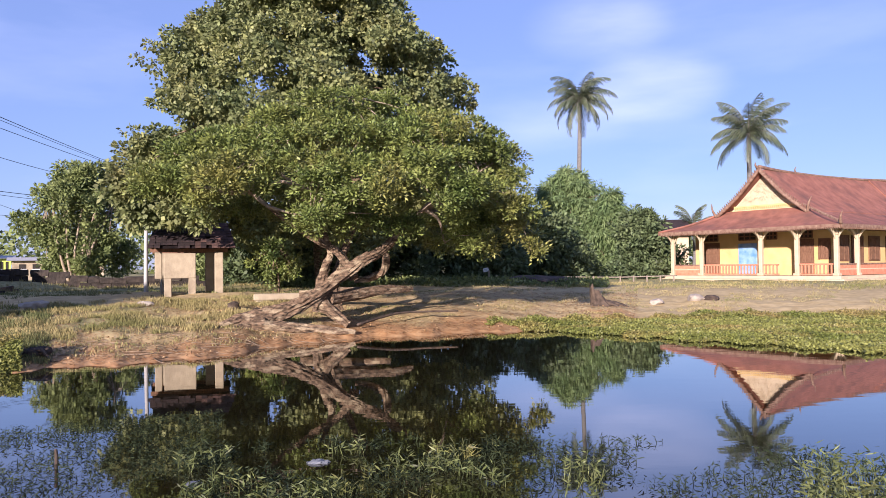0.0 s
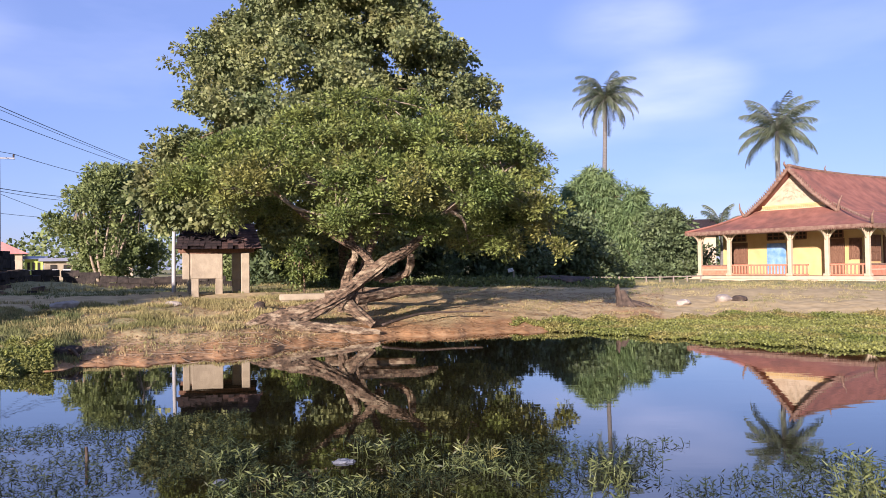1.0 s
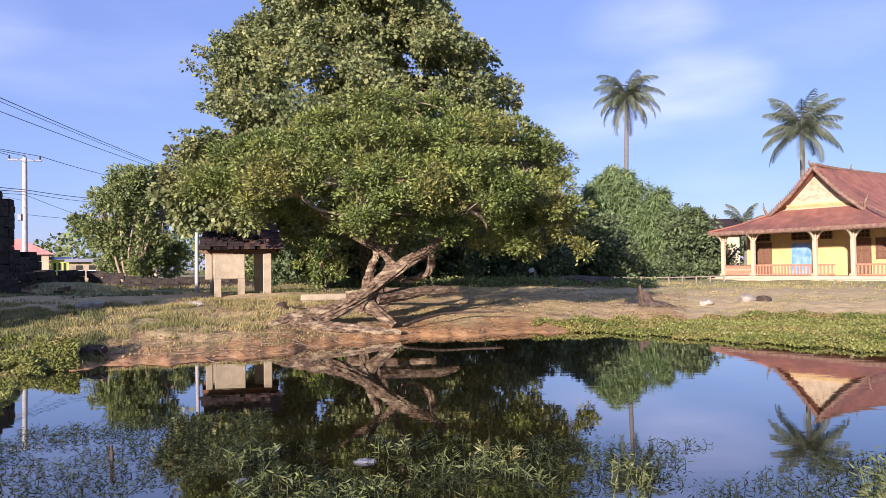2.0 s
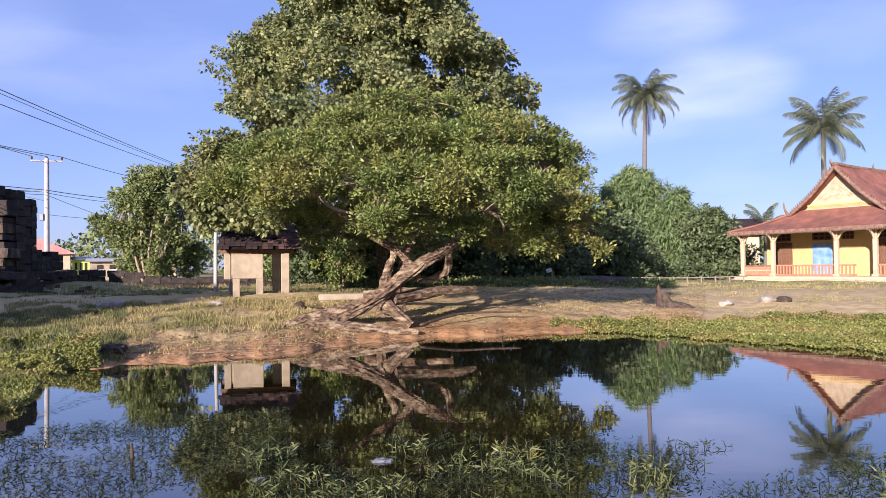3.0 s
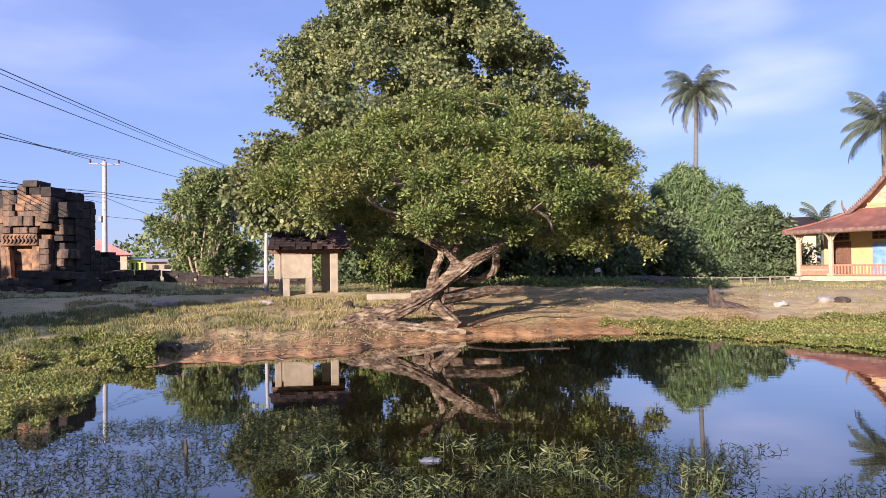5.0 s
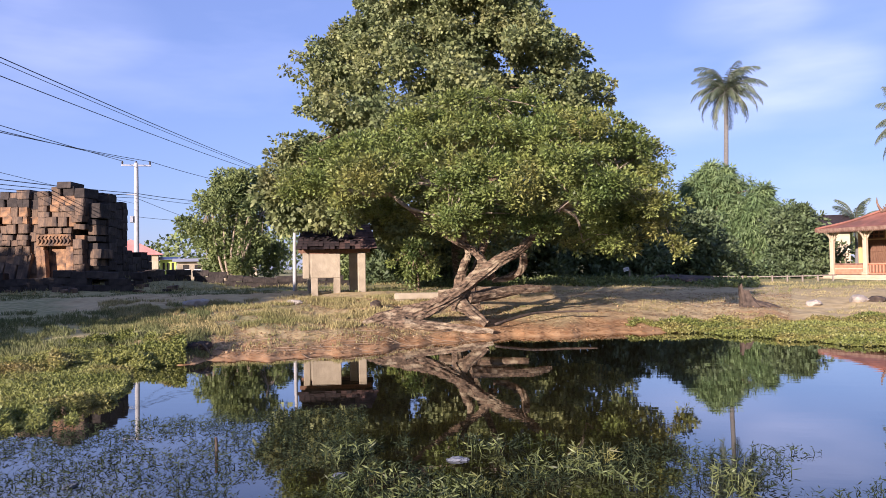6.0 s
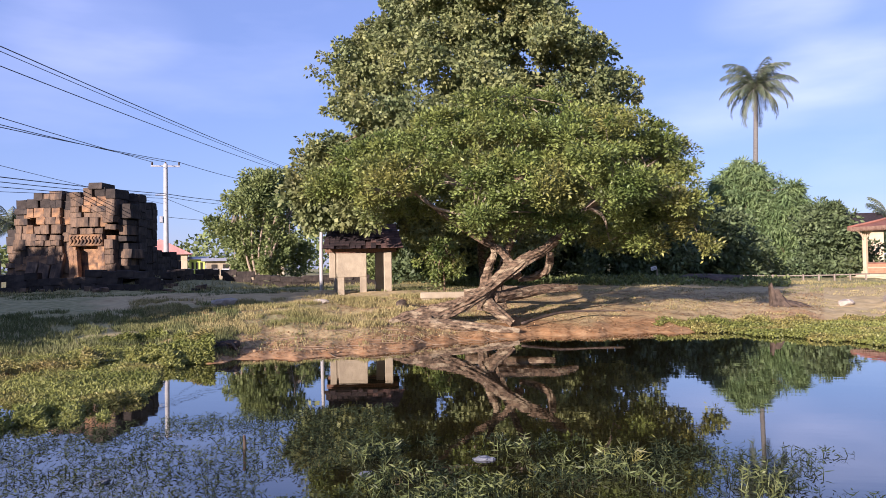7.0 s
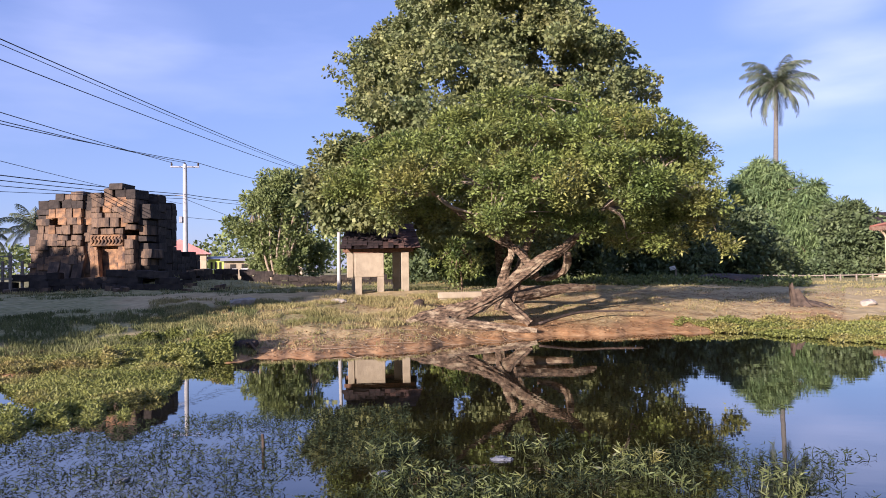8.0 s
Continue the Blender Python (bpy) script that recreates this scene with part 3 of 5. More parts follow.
def fig_clumps():
    """Tall crown of the big fig: billowing heaps, wide below and rounded on top."""
    rr = random.Random(11)
    out = []
    cx, cy = -5.6, 33.5
    for i in range(560):
        z = 2.6 + 13.6 * rr.random() ** 0.95
        w = float(np.interp(z, (2.6, 6.6, 8.4, 9.6, 10.8, 11.6, 12.4, 13.4, 15.0, 16.2), (5.6, 6.5, 6.5, 6.3, 5.5, 4.4, 4.0, 3.6, 2.5, 0.6)))
        a, q = rr.uniform(0, 2 * math.pi), rr.uniform(0.72, 1.0)
        lump = 1 + 0.1 * math.sin(3 * a + z * 0.9) + 0.08 * math.sin(7 * a + 1.3 * z)
        x, y = cx + w * q * lump * math.cos(a), cy + w * 0.85 * q * lump * math.sin(a)
        s = rr.uniform(0.4, 0.8)
        out.append(((x, y, z), (s, s, s * 0.8)))
    for i in range(90):
        a = rr.uniform(0, 2 * math.pi)
        q = rr.random() * 4.4
        z = rr.uniform(2.4, 13)
        q *= min(1, (15.5 - z) / 6)
        out.append(((cx + q * math.cos(a), cy + q * math.sin(a), z), (1.3, 1.3, 1.3)))
    for i in range(34):
        out.append(((rr.uniform(-1.5, 2.9), rr.uniform(31.5, 35), rr.uniform(2.8, 7.2)), (0.7, 0.7, 0.6)))
    for i in range(24):
        out.append(((rr.uniform(-10.6, -7.6), rr.uniform(24.4, 26.2), rr.uniform(3.15, 4.7)), (0.45, 0.45, 0.35)))
    for i in range(12):
        out.append(((rr.uniform(-10.2, -7.0), rr.uniform(28.4, 30), rr.uniform(3.4, 5.2)), (0.6, 0.6, 0.5)))
    for i in range(14):
        out.append(((-12.2 + rr.uniform(-0.9, 1.2), 31.4 + rr.uniform(-0.6, 0.8), rr.uniform(5.0, 7.2)), (0.6, 0.6, 0.5)))
    return out


def fig_tree():
    stems = [([(-5.2, 33.5, 0.7), (-5.3, 33.5, 2.5), (-5.0, 33.5, 5), (-5.2, 33.4, 8), (-5.4, 33.4, 12)], [0.34, 0.3, 0.28, 0.24, 0.1]),
             ([(-5.0, 33.5, 3.2), (-7.0, 33.0, 6), (-9.2, 32.6, 8.2)], [0.35, 0.25, 0.1]),
             ([(-5.1, 33.5, 3.6), (-3.0, 33.2, 6.5), (-1.2, 33.0, 8.8)], [0.33, 0.24, 0.1])]
    clump_tree("fig_tree", "tall sacred fig tree with dense heart-shaped leaves", (-5.2, 33.5, 0.8), stems, fig_clumps(), 41, 0.78, 0.172, LEAF_FIG, BARK, 11, 0.5, "", (8, 0.31))


spreading_tree()
fig_tree()

# small many-stemmed tree beyond the grass
rr = random.Random(21)
clumps = []
for i in range(165):
    z = rr.uniform(1.5, 9.0)
    w = (3.7 + 0.7 * math.sin(1.5 * z)) * math.sqrt(max(0.05, 1 - ((z - 4.8) / 4.6) ** 2))
    a, q = rr.uniform(0, 2 * math.pi), math.sqrt(rr.random())
    s = rr.uniform(0.38, 0.8)
    clumps.append(((-24.6 + w * q * math.cos(a), 53.5 + w * q * math.sin(a), z), (s, s, s * 0.8)))
stems = [([(-24.9 + 0.22 * k, 51.6, 0.9), (-25.3 + 0.45 * k, 51.3, 2.6), (-25.8 + 0.75 * k, 51.6, 4.4), (-26.4 + 1.05 * k, 52.4, 6.5)], [0.1, 0.085, 0.07, 0.03]) for k in range(5)]
clump_tree("multi_stem_tree", "small pale-stemmed tree with bushy green crown", (-24.8, 51.5, 1.0), stems, clumps, 28, 0.5, 0.27, LEAF_BUSH, BARK_PALE, 21, 0.2, "", (8, 0.36))


def mound(seed, cx, cy, rx, ry, z0, z1, n, s0, s1):
    q = random.Random(seed)
    out = []
    for i in range(n):
        h = q.random()
        w = math.sqrt(max(0.04, 1 - h ** 2.2))
        a, k = q.uniform(0, 2 * math.pi), math.sqrt(q.random())
        s = q.uniform(s0, s1)
        out.append(((cx + rx * w * k * math.cos(a), cy + ry * w * k * math.sin(a), z0 + (z1 - z0) * h), (s, s, s * 0.9)))
    return out


# willowy pale tree and the dark bushes behind the leaning tree
clump_tree("willowy_tree", "tall willowy tree with drooping pale green foliage", (11.2, 63, 0.95),
           [([(11.2, 63, 0.8), (11.0, 63, 3.2), (10.8, 63, 6.8)], [0.24, 0.18, 0.07])], mound(31, 11.0, 63, 3.5, 3.0, 1.6, 8.7, 110, 0.35, 0.9) + mound(32, 13.3, 61, 1.2, 1.2, 0.9, 7.2, 50, 0.35, 0.75) + mound(33, 10.3, 63, 1.3, 1.0, 7.8, 9.4, 12, 0.22, 0.4) + mound(34, 8.6, 63, 0.7, 0.8, 6.6, 8.3, 9, 0.22, 0.4), 32, 0.18, 0.48, LEAF_WILLOW, BARK, 31, 1.2, "", (9, 0.36))
for seed, cx, cy, rx, ry, h, mat, n in ((41, 5.6, 48, 3.4, 2.6, 4.6, LEAF_DARK, 90), (42, 1.2, 44, 3.4, 2.6, 4.4, LEAF_DARK, 90), (43, -3.6, 42, 3.2, 2.4, 4.2, LEAF_DARK, 80),
                                   (44, -8.6, 40, 3.0, 2.2, 4.2, LEAF_DARK, 70), (45, 13.2, 52, 1.9, 1.8, 5.0, LEAF_DARK, 60), (46, 14.9, 56, 2.2, 1.8, 4.2, LEAF_DARK, 50),
                                   (47, -12.3, 44, 2.0, 2.0, 3.0, LEAF_BUSH, 45), (48, 7.4, 51, 2.6, 1.6, 3.6, LEAF_DARK, 60)):
    clump_tree("leafy_bush", "dense shaded green bush at the clearing's edge" if cx < 12 else "sunlit leafy green bush near the hall", (cx, cy, 0.95), [], mound(seed, cx, cy, rx, ry, 0.9, h, n, 0.45, 0.8), 25, 0.52, 0.27, mat, BARK, seed, 0.2, "bushes round the clearing", (8, 0.33))


clump_tree("young_tree", "slender young tree with a loose leafy crown", (-5.9, 27.6, 0.85), [([(-5.9, 27.6, 0.6), (-5.85, 27.6, 1.2), (-5.95, 27.6, 2.1)], [0.04, 0.03, 0.015])],
           mound(61, -6.0, 27.6, 0.95, 0.7, 1.1, 2.7, 26, 0.16, 0.34), 16, 0.45, 0.14, LEAF_RAIN, BARK, 61, 0.3, "", (6, 0.15))


def palm(name, label, base, head, fronds, length, seed, droop=1.0, r=0.17):
    """A coconut palm: ringed trunk and arching fronds with hanging leaflets."""
    q = random.Random(seed)
    rs = np.random.RandomState(seed)
    t = thing(name, pose(*base), label, "palm tree", "palms")
    b, h = Vector(base), Vector(head)
    mid = b.lerp(h, 0.5) + Vector((0.15, 0, 0))
    part("trunk", tubes("trunk", [([(0, 0, -0.2), mid - b, h - b], [r * 1.3, r, r * 0.8])], PALM_BARK, 9, 0.05), parent=t)
    for i in range(fronds):
        a = 2.4 * i + q.uniform(-0.2, 0.2)
        rise = 1.5 - 2.0 * (i / fronds) + q.uniform(-0.1, 0.1)
        L = length * q.uniform(0.85, 1.1)
        out = Vector((math.cos(a), math.sin(a), 0))
        side = Vector((-math.sin(a), math.cos(a), 0))
        pts = []
        n = 9
        p = h - b
        ang = rise
        for k in range(n + 1):
            pts.append(p.copy())
            p = p + (out * math.cos(ang) + Vector((0, 0, math.sin(ang)))) * (L / n)
            ang -= droop * 0.17 * (0.5 + k / n)
        verts, faces = [], []
        m = 48
        for k in range(2, m):
            s = k / m * n
            j = min(int(s), n - 1)
            c = pts[j].lerp(pts[j + 1], s - j)
            along = (pts[j + 1] - pts[j]).normalized()
            ll = length * 0.27 * math.sin(math.pi * min(1, 0.12 + 0.86 * k / m)) ** 0.6
            for sg in (-1, 1):
                d = (side * sg * 0.5 + along * 0.7 + Vector((0, 0, -0.45 - 0.4 * q.random()))).normalized()
                w = along * 0.026
                o = len(verts)
                verts += [c - w, c + w, c + d * ll * 0.6 + w * 0.9, c + d * ll + Vector((0, 0, -0.12 * ll)), c + d * ll * 0.6 - w * 0.9]
                faces += [(o, o + 1, o + 2, o + 4), (o + 4, o + 2, o + 3)]
        f = part("frond", mesh_of("frond", verts, faces, LEAF_PALM), parent=t)
        part("midrib", tubes("midrib", [(pts[::3], [0.04, 0.03, 0.02, 0.01][:len(pts[::3])])], PALM_BARK, 4), parent=f)
    return t


palm("coconut_palm", "tall slender coconut palm above dark bushes", (11.9, 70.2, 0.9), (12.6, 70.2, 16.6), 36, 3.7, 51, 1.35, 0.21)
palm("coconut_palm", "coconut palm with wide fronds behind the hall", (24.0, 61.3, 0.9), (24.35, 61.3, 12.0), 32, 3.8, 52, 0.95, 0.2)
palm("low_palm", "low palm crown beyond the hall roof", (25.2, 78, 0.9), (25.2, 78, 5.2), 20, 3.2, 53, 1.0)
palm("low_palm", "low palm beyond the temple ruin", (-49.3, 56.5, 1.0), (-49.3, 56.5, 5.6), 20, 3.0, 54, 1.0)
palm("low_palm", "low palm beyond the temple ruin", (-52.0, 54.0, 1.0), (-52.0, 54.0, 5.0), 18, 2.8, 55, 1.0)

# ---- the hall with its veranda ----
HALL = Matrix(((0.579, 0.816, 0, 14.98), (-0.816, 0.579, 0, 50.47), (0, 0, 1, 0.71), (0, 0, 0, 1))) @ Matrix.Scale(1.17, 4)


def curved_slope(x0, z0, x1, z1, y0, y1, sag=0.12, n=6, thick=0.09):
    """A roof slope that sags between eave (x0, z0) and ridge (x1, z1), along y."""
    bm = bmesh.new()
    rows = []
    for k in range(n + 1):
        t = k / n
        z = z0 + (z1 - z0) * t - sag * math.sin(math.pi * t)
        x = x0 + (x1 - x0) * t
        rows.append([bm.verts.new((x, y, z + dz)) for y in (y0, y1) for dz in (0, thick)])
    for a, b in zip(rows, rows[1:]):
        bm.faces.new((a[1], a[3], b[3], b[1]))
        bm.faces.new((a[0], b[0], b[2], a[2]))
        bm.faces.new((a[0], a[1], b[1], b[0]))
        bm.faces.new((a[2], b[2], b[3], a[3]))
    bm.faces.new((rows[0][0], rows[0][2], rows[0][3], rows[0][1]))
    bm.faces.new((rows[-1][0], rows[-1][1], rows[-1][3], rows[-1][2]))
    return bm


def teeth(a, b, n, size, up):
    """A row of small pointed pieces from a to b, pointing along up."""
    a, b, up = Vector(a), Vector(b), Vector(up).normalized()
    bm = bmesh.new()
    d = (b - a) / n
    t = d.normalized().cross(up) * 0.03
    for i in range(n):
        p = a + d * i
        v = [bm.verts.new(q + s) for s in (-t, t) for q in (p, p + d * 0.85, p + d * 0.75 + up * size)]
        bm.faces.new(v[:3])
        bm.faces.new((v[5], v[4], v[3]))
        for i0, i1 in ((0, 1), (1, 2), (2, 0)):
            bm.faces.new((v[i0], v[i0 + 3], v[i1 + 3], v[i1]))
    return bm


def horn(p, tip, r=0.08):
    p, tip = Vector(p), Vector(tip)
    mid = p.lerp(tip, 0.55) + Vector((0, -0.12, -0.02))
    return tubes("finial", [([p, mid, tip], [r, r * 0.7, 0.015])], ROOF_TRIM, 6)


def railing(h, x0, y0, x1, y1, parent, solid=False):
    """A low veranda rail of balusters (or a solid red panel) between two points."""
    a, b = Vector((x0, y0, 0)), Vector((x1, y1, 0))
    d = b - a
    rot = Matrix.Translation(a) @ Matrix.Rotation(math.atan2(d.y, d.x), 4, "Z")
    L = d.length
    rail = part("railing", box(0, -0.05, h + 0.5, L, 0.05, h + 0.58, 0.01, rot), ROOF_TRIM if solid else RED_TILE, parent)
    part("foot_rail", box(0, -0.05, h + 0.02, L, 0.05, h + 0.1, 0.01, rot), RED_TILE, rail)
    if solid:
        part("panel", box(0, -0.03, h + 0.1, L, 0.03, h + 0.5, 0, rot), RED_TILE, rail, "terracotta coloured panel")
        part("cap_line", box(0, -0.04, h + 0.28, L, 0.04, h + 0.33, 0, rot), CREAM, rail)
        return
    n = max(3, int(L / 0.17))
    me = bm_mesh("baluster", box(-0.035, -0.035, h + 0.1, 0.035, 0.035, h + 0.5, 0.012), RED_TILE)
    for i in range(n):
        ob = part("baluster", me, parent=rail)
        ob.matrix_local = rot @ Matrix.Translation((L * (i + 0.5) / n, 0, 0))


def shutter(x0, x1, z0, z1, y, parent, mat, m=None, name="door"):
    m = m or Matrix()
    d = part(name, box(x0, y - 0.05, z0, x1, y + 0.02, z1, 0.01, m), mat, parent)
    w = x1 - x0
    part("door_frame", add_box(add_box(box(x0 - 0.08, y - 0.07, z0, x0, y + 0.02, z1 + 0.08, 0, m), x1, y - 0.07, z0, x1 + 0.08, y + 0.02, z1 + 0.08, 0, m), x0, y - 0.07, z1, x1, y + 0.02, z1 + 0.08, 0, m), WOOD, d)
    for k in range(2):
        for j in range(3):
            px, pz = x0 + w * (0.08 + 0.46 * k), z0 + (z1 - z0) * (0.05 + 0.32 * j)
            part("panel", box(px, y - 0.075, pz, px + w * 0.38, y - 0.05, pz + (z1 - z0) * 0.26, 0.01, m), mat, d)


def grille(x0, x1, z0, z1, y, parent, m=None):
    g = part("vent_grille", box(x0, y - 0.03, z0, x1, y + 0.02, z1, 0, m), SHADE, parent)
    for k in range(4):
        x = x0 + (x1 - x0) * k / 3
        part("bar", box(x - 0.03, y - 0.05, z0, x + 0.03, y - 0.03, z1, 0, m), WOOD, g)
    for k in range(3):
        z = z0 + (z1 - z0) * k / 2
        part("bar", box(x0, y - 0.055, z - 0.03, x1, y - 0.032, z + 0.03, 0, m), WOOD, g)


def hall():
    h = thing("temple_hall", HALL, "yellow pagoda hall with red tiled roof and cream columns", "building")
    F = 0.22
    LEN = 24.0
    part("plinth", add_box(box(-0.35, -0.35, -0.4, 9.5, LEN, F, 0.03), -0.6, -0.65, -0.4, 9.8, LEN, 0.08, 0.03), CREAM, h, "stepped cream plinth")
    part("entrance_step", box(6.2, -1.0, -0.4, 7.2, -0.65, 0.05, 0.02), CREAM, h)
    # hall walls
    x0, x1, y0 = 0.1, 8.0, 1.87
    part("front_wall", box(x0, y0, F, x1, y0 + 0.25, 2.6), YELLOW, h)
    part("left_wall", box(x0, y0 + 0.25, F, x0 + 0.25, LEN - 0.5, 2.6), YELLOW, h)
    part("right_wall", box(x1 - 0.25, y0 + 0.25, F, x1, LEN - 0.5, 2.6), YELLOW, h)
    part("back_wall", box(x0, LEN - 0.5, F, x1, LEN - 0.25, 2.6), YELLOW, h)
    part("veranda_ceiling", box(-0.4, -0.45, 2.44, 9.6, LEN, 2.5), WOOD, h)
    shutter(0.75, 1.6, F, 1.9, y0, h, WOOD)
    tagged(part("blue_door", box(2.87, y0 - 0.06, F, 3.95, y0 + 0.02, 1.9, 0.01), BLUE, h), "faded blue painted door")
    shutter(6.38, 6.98, F, 1.95, y0, h, WOOD)
    shutter(7.38, 7.82, 1.0, 1.95, y0, h, WOOD, None, "window")
    for a, b in ((0.75, 1.6), (2.9, 3.9), (4.5, 5.1), (6.35, 7.0)):
        grille(a, b, 2.08, 2.46, y0, h)
    side = Matrix.Translation((x1, 0, 0)) @ Matrix.Rotation(radians(90), 4, "Z")
    for k, yy in enumerate((2.3, 3.7, 5.4, 7.2, 9.2)):
        shutter(yy, yy + 0.95, 0.9 if k != 1 else F, 2.1, 0.0, h, WOOD, side, "window" if k != 1 else "door")
    # columns with carved brackets
    cols = [(0, 0), (1.87, 0), (5.35, 0), (7.25, 0), (9.16, 0), (9.16, 1.87), (9.16, 5.6), (9.16, 9.4), (0, 5.6), (0, 9.4)]
    for x, y in cols:
        b = box(-0.1, -0.1, F, 0.1, 0.1, 2.6, 0.025)
        c = part("column", b, CREAM, h)
        c.location = (x, y, 0)
        part("column_base", box(-0.15, -0.15, F, 0.15, 0.15, F + 0.12, 0.02), CREAM, c)
        part("neck_band", box(-0.14, -0.14, 2.12, 0.14, 0.14, 2.2, 0.02), CREAM, c)
        part("capital", box(-0.2, -0.2, 2.48, 0.2, 0.2, 2.6, 0.02), CREAM, c)
        part("bracket", tubes("bracket", [([(0, -0.1, 1.95), (0, -0.22, 2.2), (0, -0.5, 2.42)], [0.03, 0.06, 0.08])], CREAM, 6), parent=c)
        part("bracket", tubes("bracket", [([(0.1, 0, 2.0), (0.22, 0, 2.25), (0.42, 0, 2.45)], [0.03, 0.06, 0.08])], CREAM, 6), parent=c)
        part("bracket", tubes("bracket", [([(-0.1, 0, 2.0), (-0.22, 0, 2.25), (-0.42, 0, 2.45)], [0.03, 0.06, 0.08])], CREAM, 6), parent=c)
    railing(F, 0.15, 0, 1.72, 0, h, True)
    railing(F, 2.02, 0, 5.2, 0, h)
    railing(F, 5.5, 0, 6.3, 0, h)
    railing(F, 7.38, 0, 9.0, 0, h)
    railing(F, 9.16, 0.15, 9.16, 1.72, h, True)
    railing(F, 9.16, 2.02, 9.16, 5.45, h, True)
    railing(F, 9.16, 5.75, 9.16, 9.25, h, True)
    # skirt roof
    ex0, ex1, ey0, ze = -0.5, 9.7, -0.6, 2.56
    ix0, ix1, iy0, zi = 2.5, 6.75, 1.5, 3.62
    bm = bmesh.new()
    n = 6
    rings = []
    for k in range(n + 1):
        t = k / n
        z = ze + (zi - ze) * t - 0.13 * math.sin(math.pi * t)
        a0, a1, b0 = ex0 + (ix0 - ex0) * t, ex1 + (ix1 - ex1) * t, ey0 + (iy0 - ey0) * t
        rings.append([[bm.verts.new((x, y, z - dz)) for x, y in ((a0, LEN), (a0, b0), (a1, b0), (a1, LEN))] for dz in (0, 0.07)])
    for (a, a2), (b, b2) in zip(rings, rings[1:]):
        for k in range(3):
            bm.faces.new((a[k], a[k + 1], b[k + 1], b[k]))
            bm.faces.new((a2[k + 1], a2[k], b2[k], b2[k + 1]))
        bm.faces.new((a[0], b[0], b2[0], a2[0]))
        bm.faces.new((b[3], a[3], a2[3], b2[3]))
    for e, e2 in (rings[0], rings[-1]):
        for k in range(3):
            bm.faces.new((e[k], e[k + 1], e2[k + 1], e2[k]))
    part("skirt_roof", bm, ROOF, h)
    f = part("fascia", add_box(add_box(box(ex0, ey0 - 0.04, ze - 0.1, ex1, ey0, ze + 0.03), ex1, ey0, ze - 0.1, ex1 + 0.04, LEN, ze + 0.03), ex0 - 0.04, ey0, ze - 0.1, ex0, LEN, ze + 0.03), ROOF_TRIM, h)
    part("valance", teeth((ex0, ey0 - 0.02, ze - 0.1), (ex1, ey0 - 0.02, ze - 0.1), 96, 0.1, (0, 0, -1)), ROOF_TRIM, f, "scalloped pale brown valance")
    part("valance", teeth((ex1 + 0.02, ey0, ze - 0.1), (ex1 + 0.02, 15, ze - 0.1), 150, 0.1, (0, 0, -1)), ROOF_TRIM, f)
    part("hip_ridge", teeth((ex1, ey0, ze + 0.07), (ix1, iy0, zi + 0.07), 20, 0.13, (0, 0, 1)), ROOF_TRIM, h)
    part("hip_ridge", tubes("hip_ridge", [([(ex0, ey0, ze + 0.04), (0.9, 0.38, 2.98), (ix0, iy0, zi + 0.04)], [0.06, 0.06, 0.06])], ROOF, 6), parent=h)
    # gable and upper roof; the ridge dips, then a second, taller roof follows
    xm, za = 4.62, 5.62
    gy = 1.65
    g = part("gable", mesh_of("gable", [(ix0, gy, zi - 0.1), (ix1, gy, zi - 0.1), (xm, gy, za - 0.1), (ix0, gy + 0.2, zi - 0.1), (ix1, gy + 0.2, zi - 0.1), (xm, gy + 0.2, za - 0.1)],
                              [(0, 1, 2), (5, 4, 3), (0, 3, 4, 1), (1, 4, 5, 2), (2, 5, 3, 0)], CREAM), parent=h, label="cream pediment with carved relief")
    part("cornice", add_box(box(ix0 + 0.1, gy - 0.12, zi - 0.08, ix1 - 0.1, gy, zi + 0.02), ix0 + 0.3, gy - 0.07, zi + 0.2, ix1 - 0.3, gy, zi + 0.27), YELLOW, g)
    part("dentil_row", teeth((ix0 + 0.3, gy - 0.04, zi + 0.19), (ix1 - 0.3, gy - 0.04, zi + 0.19), 34, 0.13, (0, 0, -1)), YELLOW, g)
    q = random.Random(77)
    rel = []
    for k in range(110):
        s, u = q.uniform(-1, 1), q.random()
        x, z = xm + s * 1.35 * (1 - u), zi + 0.42 + u * 1.25
        w = 0.065
        rel.append(([(x - w, gy - 0.01, z), (x + q.uniform(-0.1, 0.1), gy - 0.035, z + q.uniform(0.05, 0.14)), (x + w, gy - 0.01, z + q.uniform(-0.1, 0.1))], [0.012, 0.022, 0.01]))
    tagged(part("relief_carving", tubes("relief", rel, CREAM, 5), parent=g), kind="stuff")
    R = part("upper_roof", curved_slope(ix0 - 0.45, zi - 0.28, xm, za, gy - 0.5, 12.4, 0.16), ROOF, h)
    part("roof_slope", curved_slope(ix1 + 0.45, zi - 0.28, xm, za, gy - 0.5, 12.4, 0.16), ROOF, R)
    part("rear_roof", curved_slope(ix0 - 0.45, zi - 0.24, xm, za + 0.1, 12.4, LEN, 0.16), ROOF, R)
    part("rear_slope", curved_slope(ix1 + 0.45, zi - 0.24, xm, za + 0.1, 12.4, LEN, 0.16), ROOF, R)
    part("ridge", tubes("ridge", [([(xm, gy - 0.5, za + 0.22), (xm, 3.2, za + 0.1), (xm, 7, za + 0.04), (xm, 11.4, za + 0.1), (xm, 12.4, za + 0.14), (xm, 17, za + 0.3), (xm, LEN, za + 0.5)], [0.09] * 7)], ROOF_TRIM, 6), parent=R)
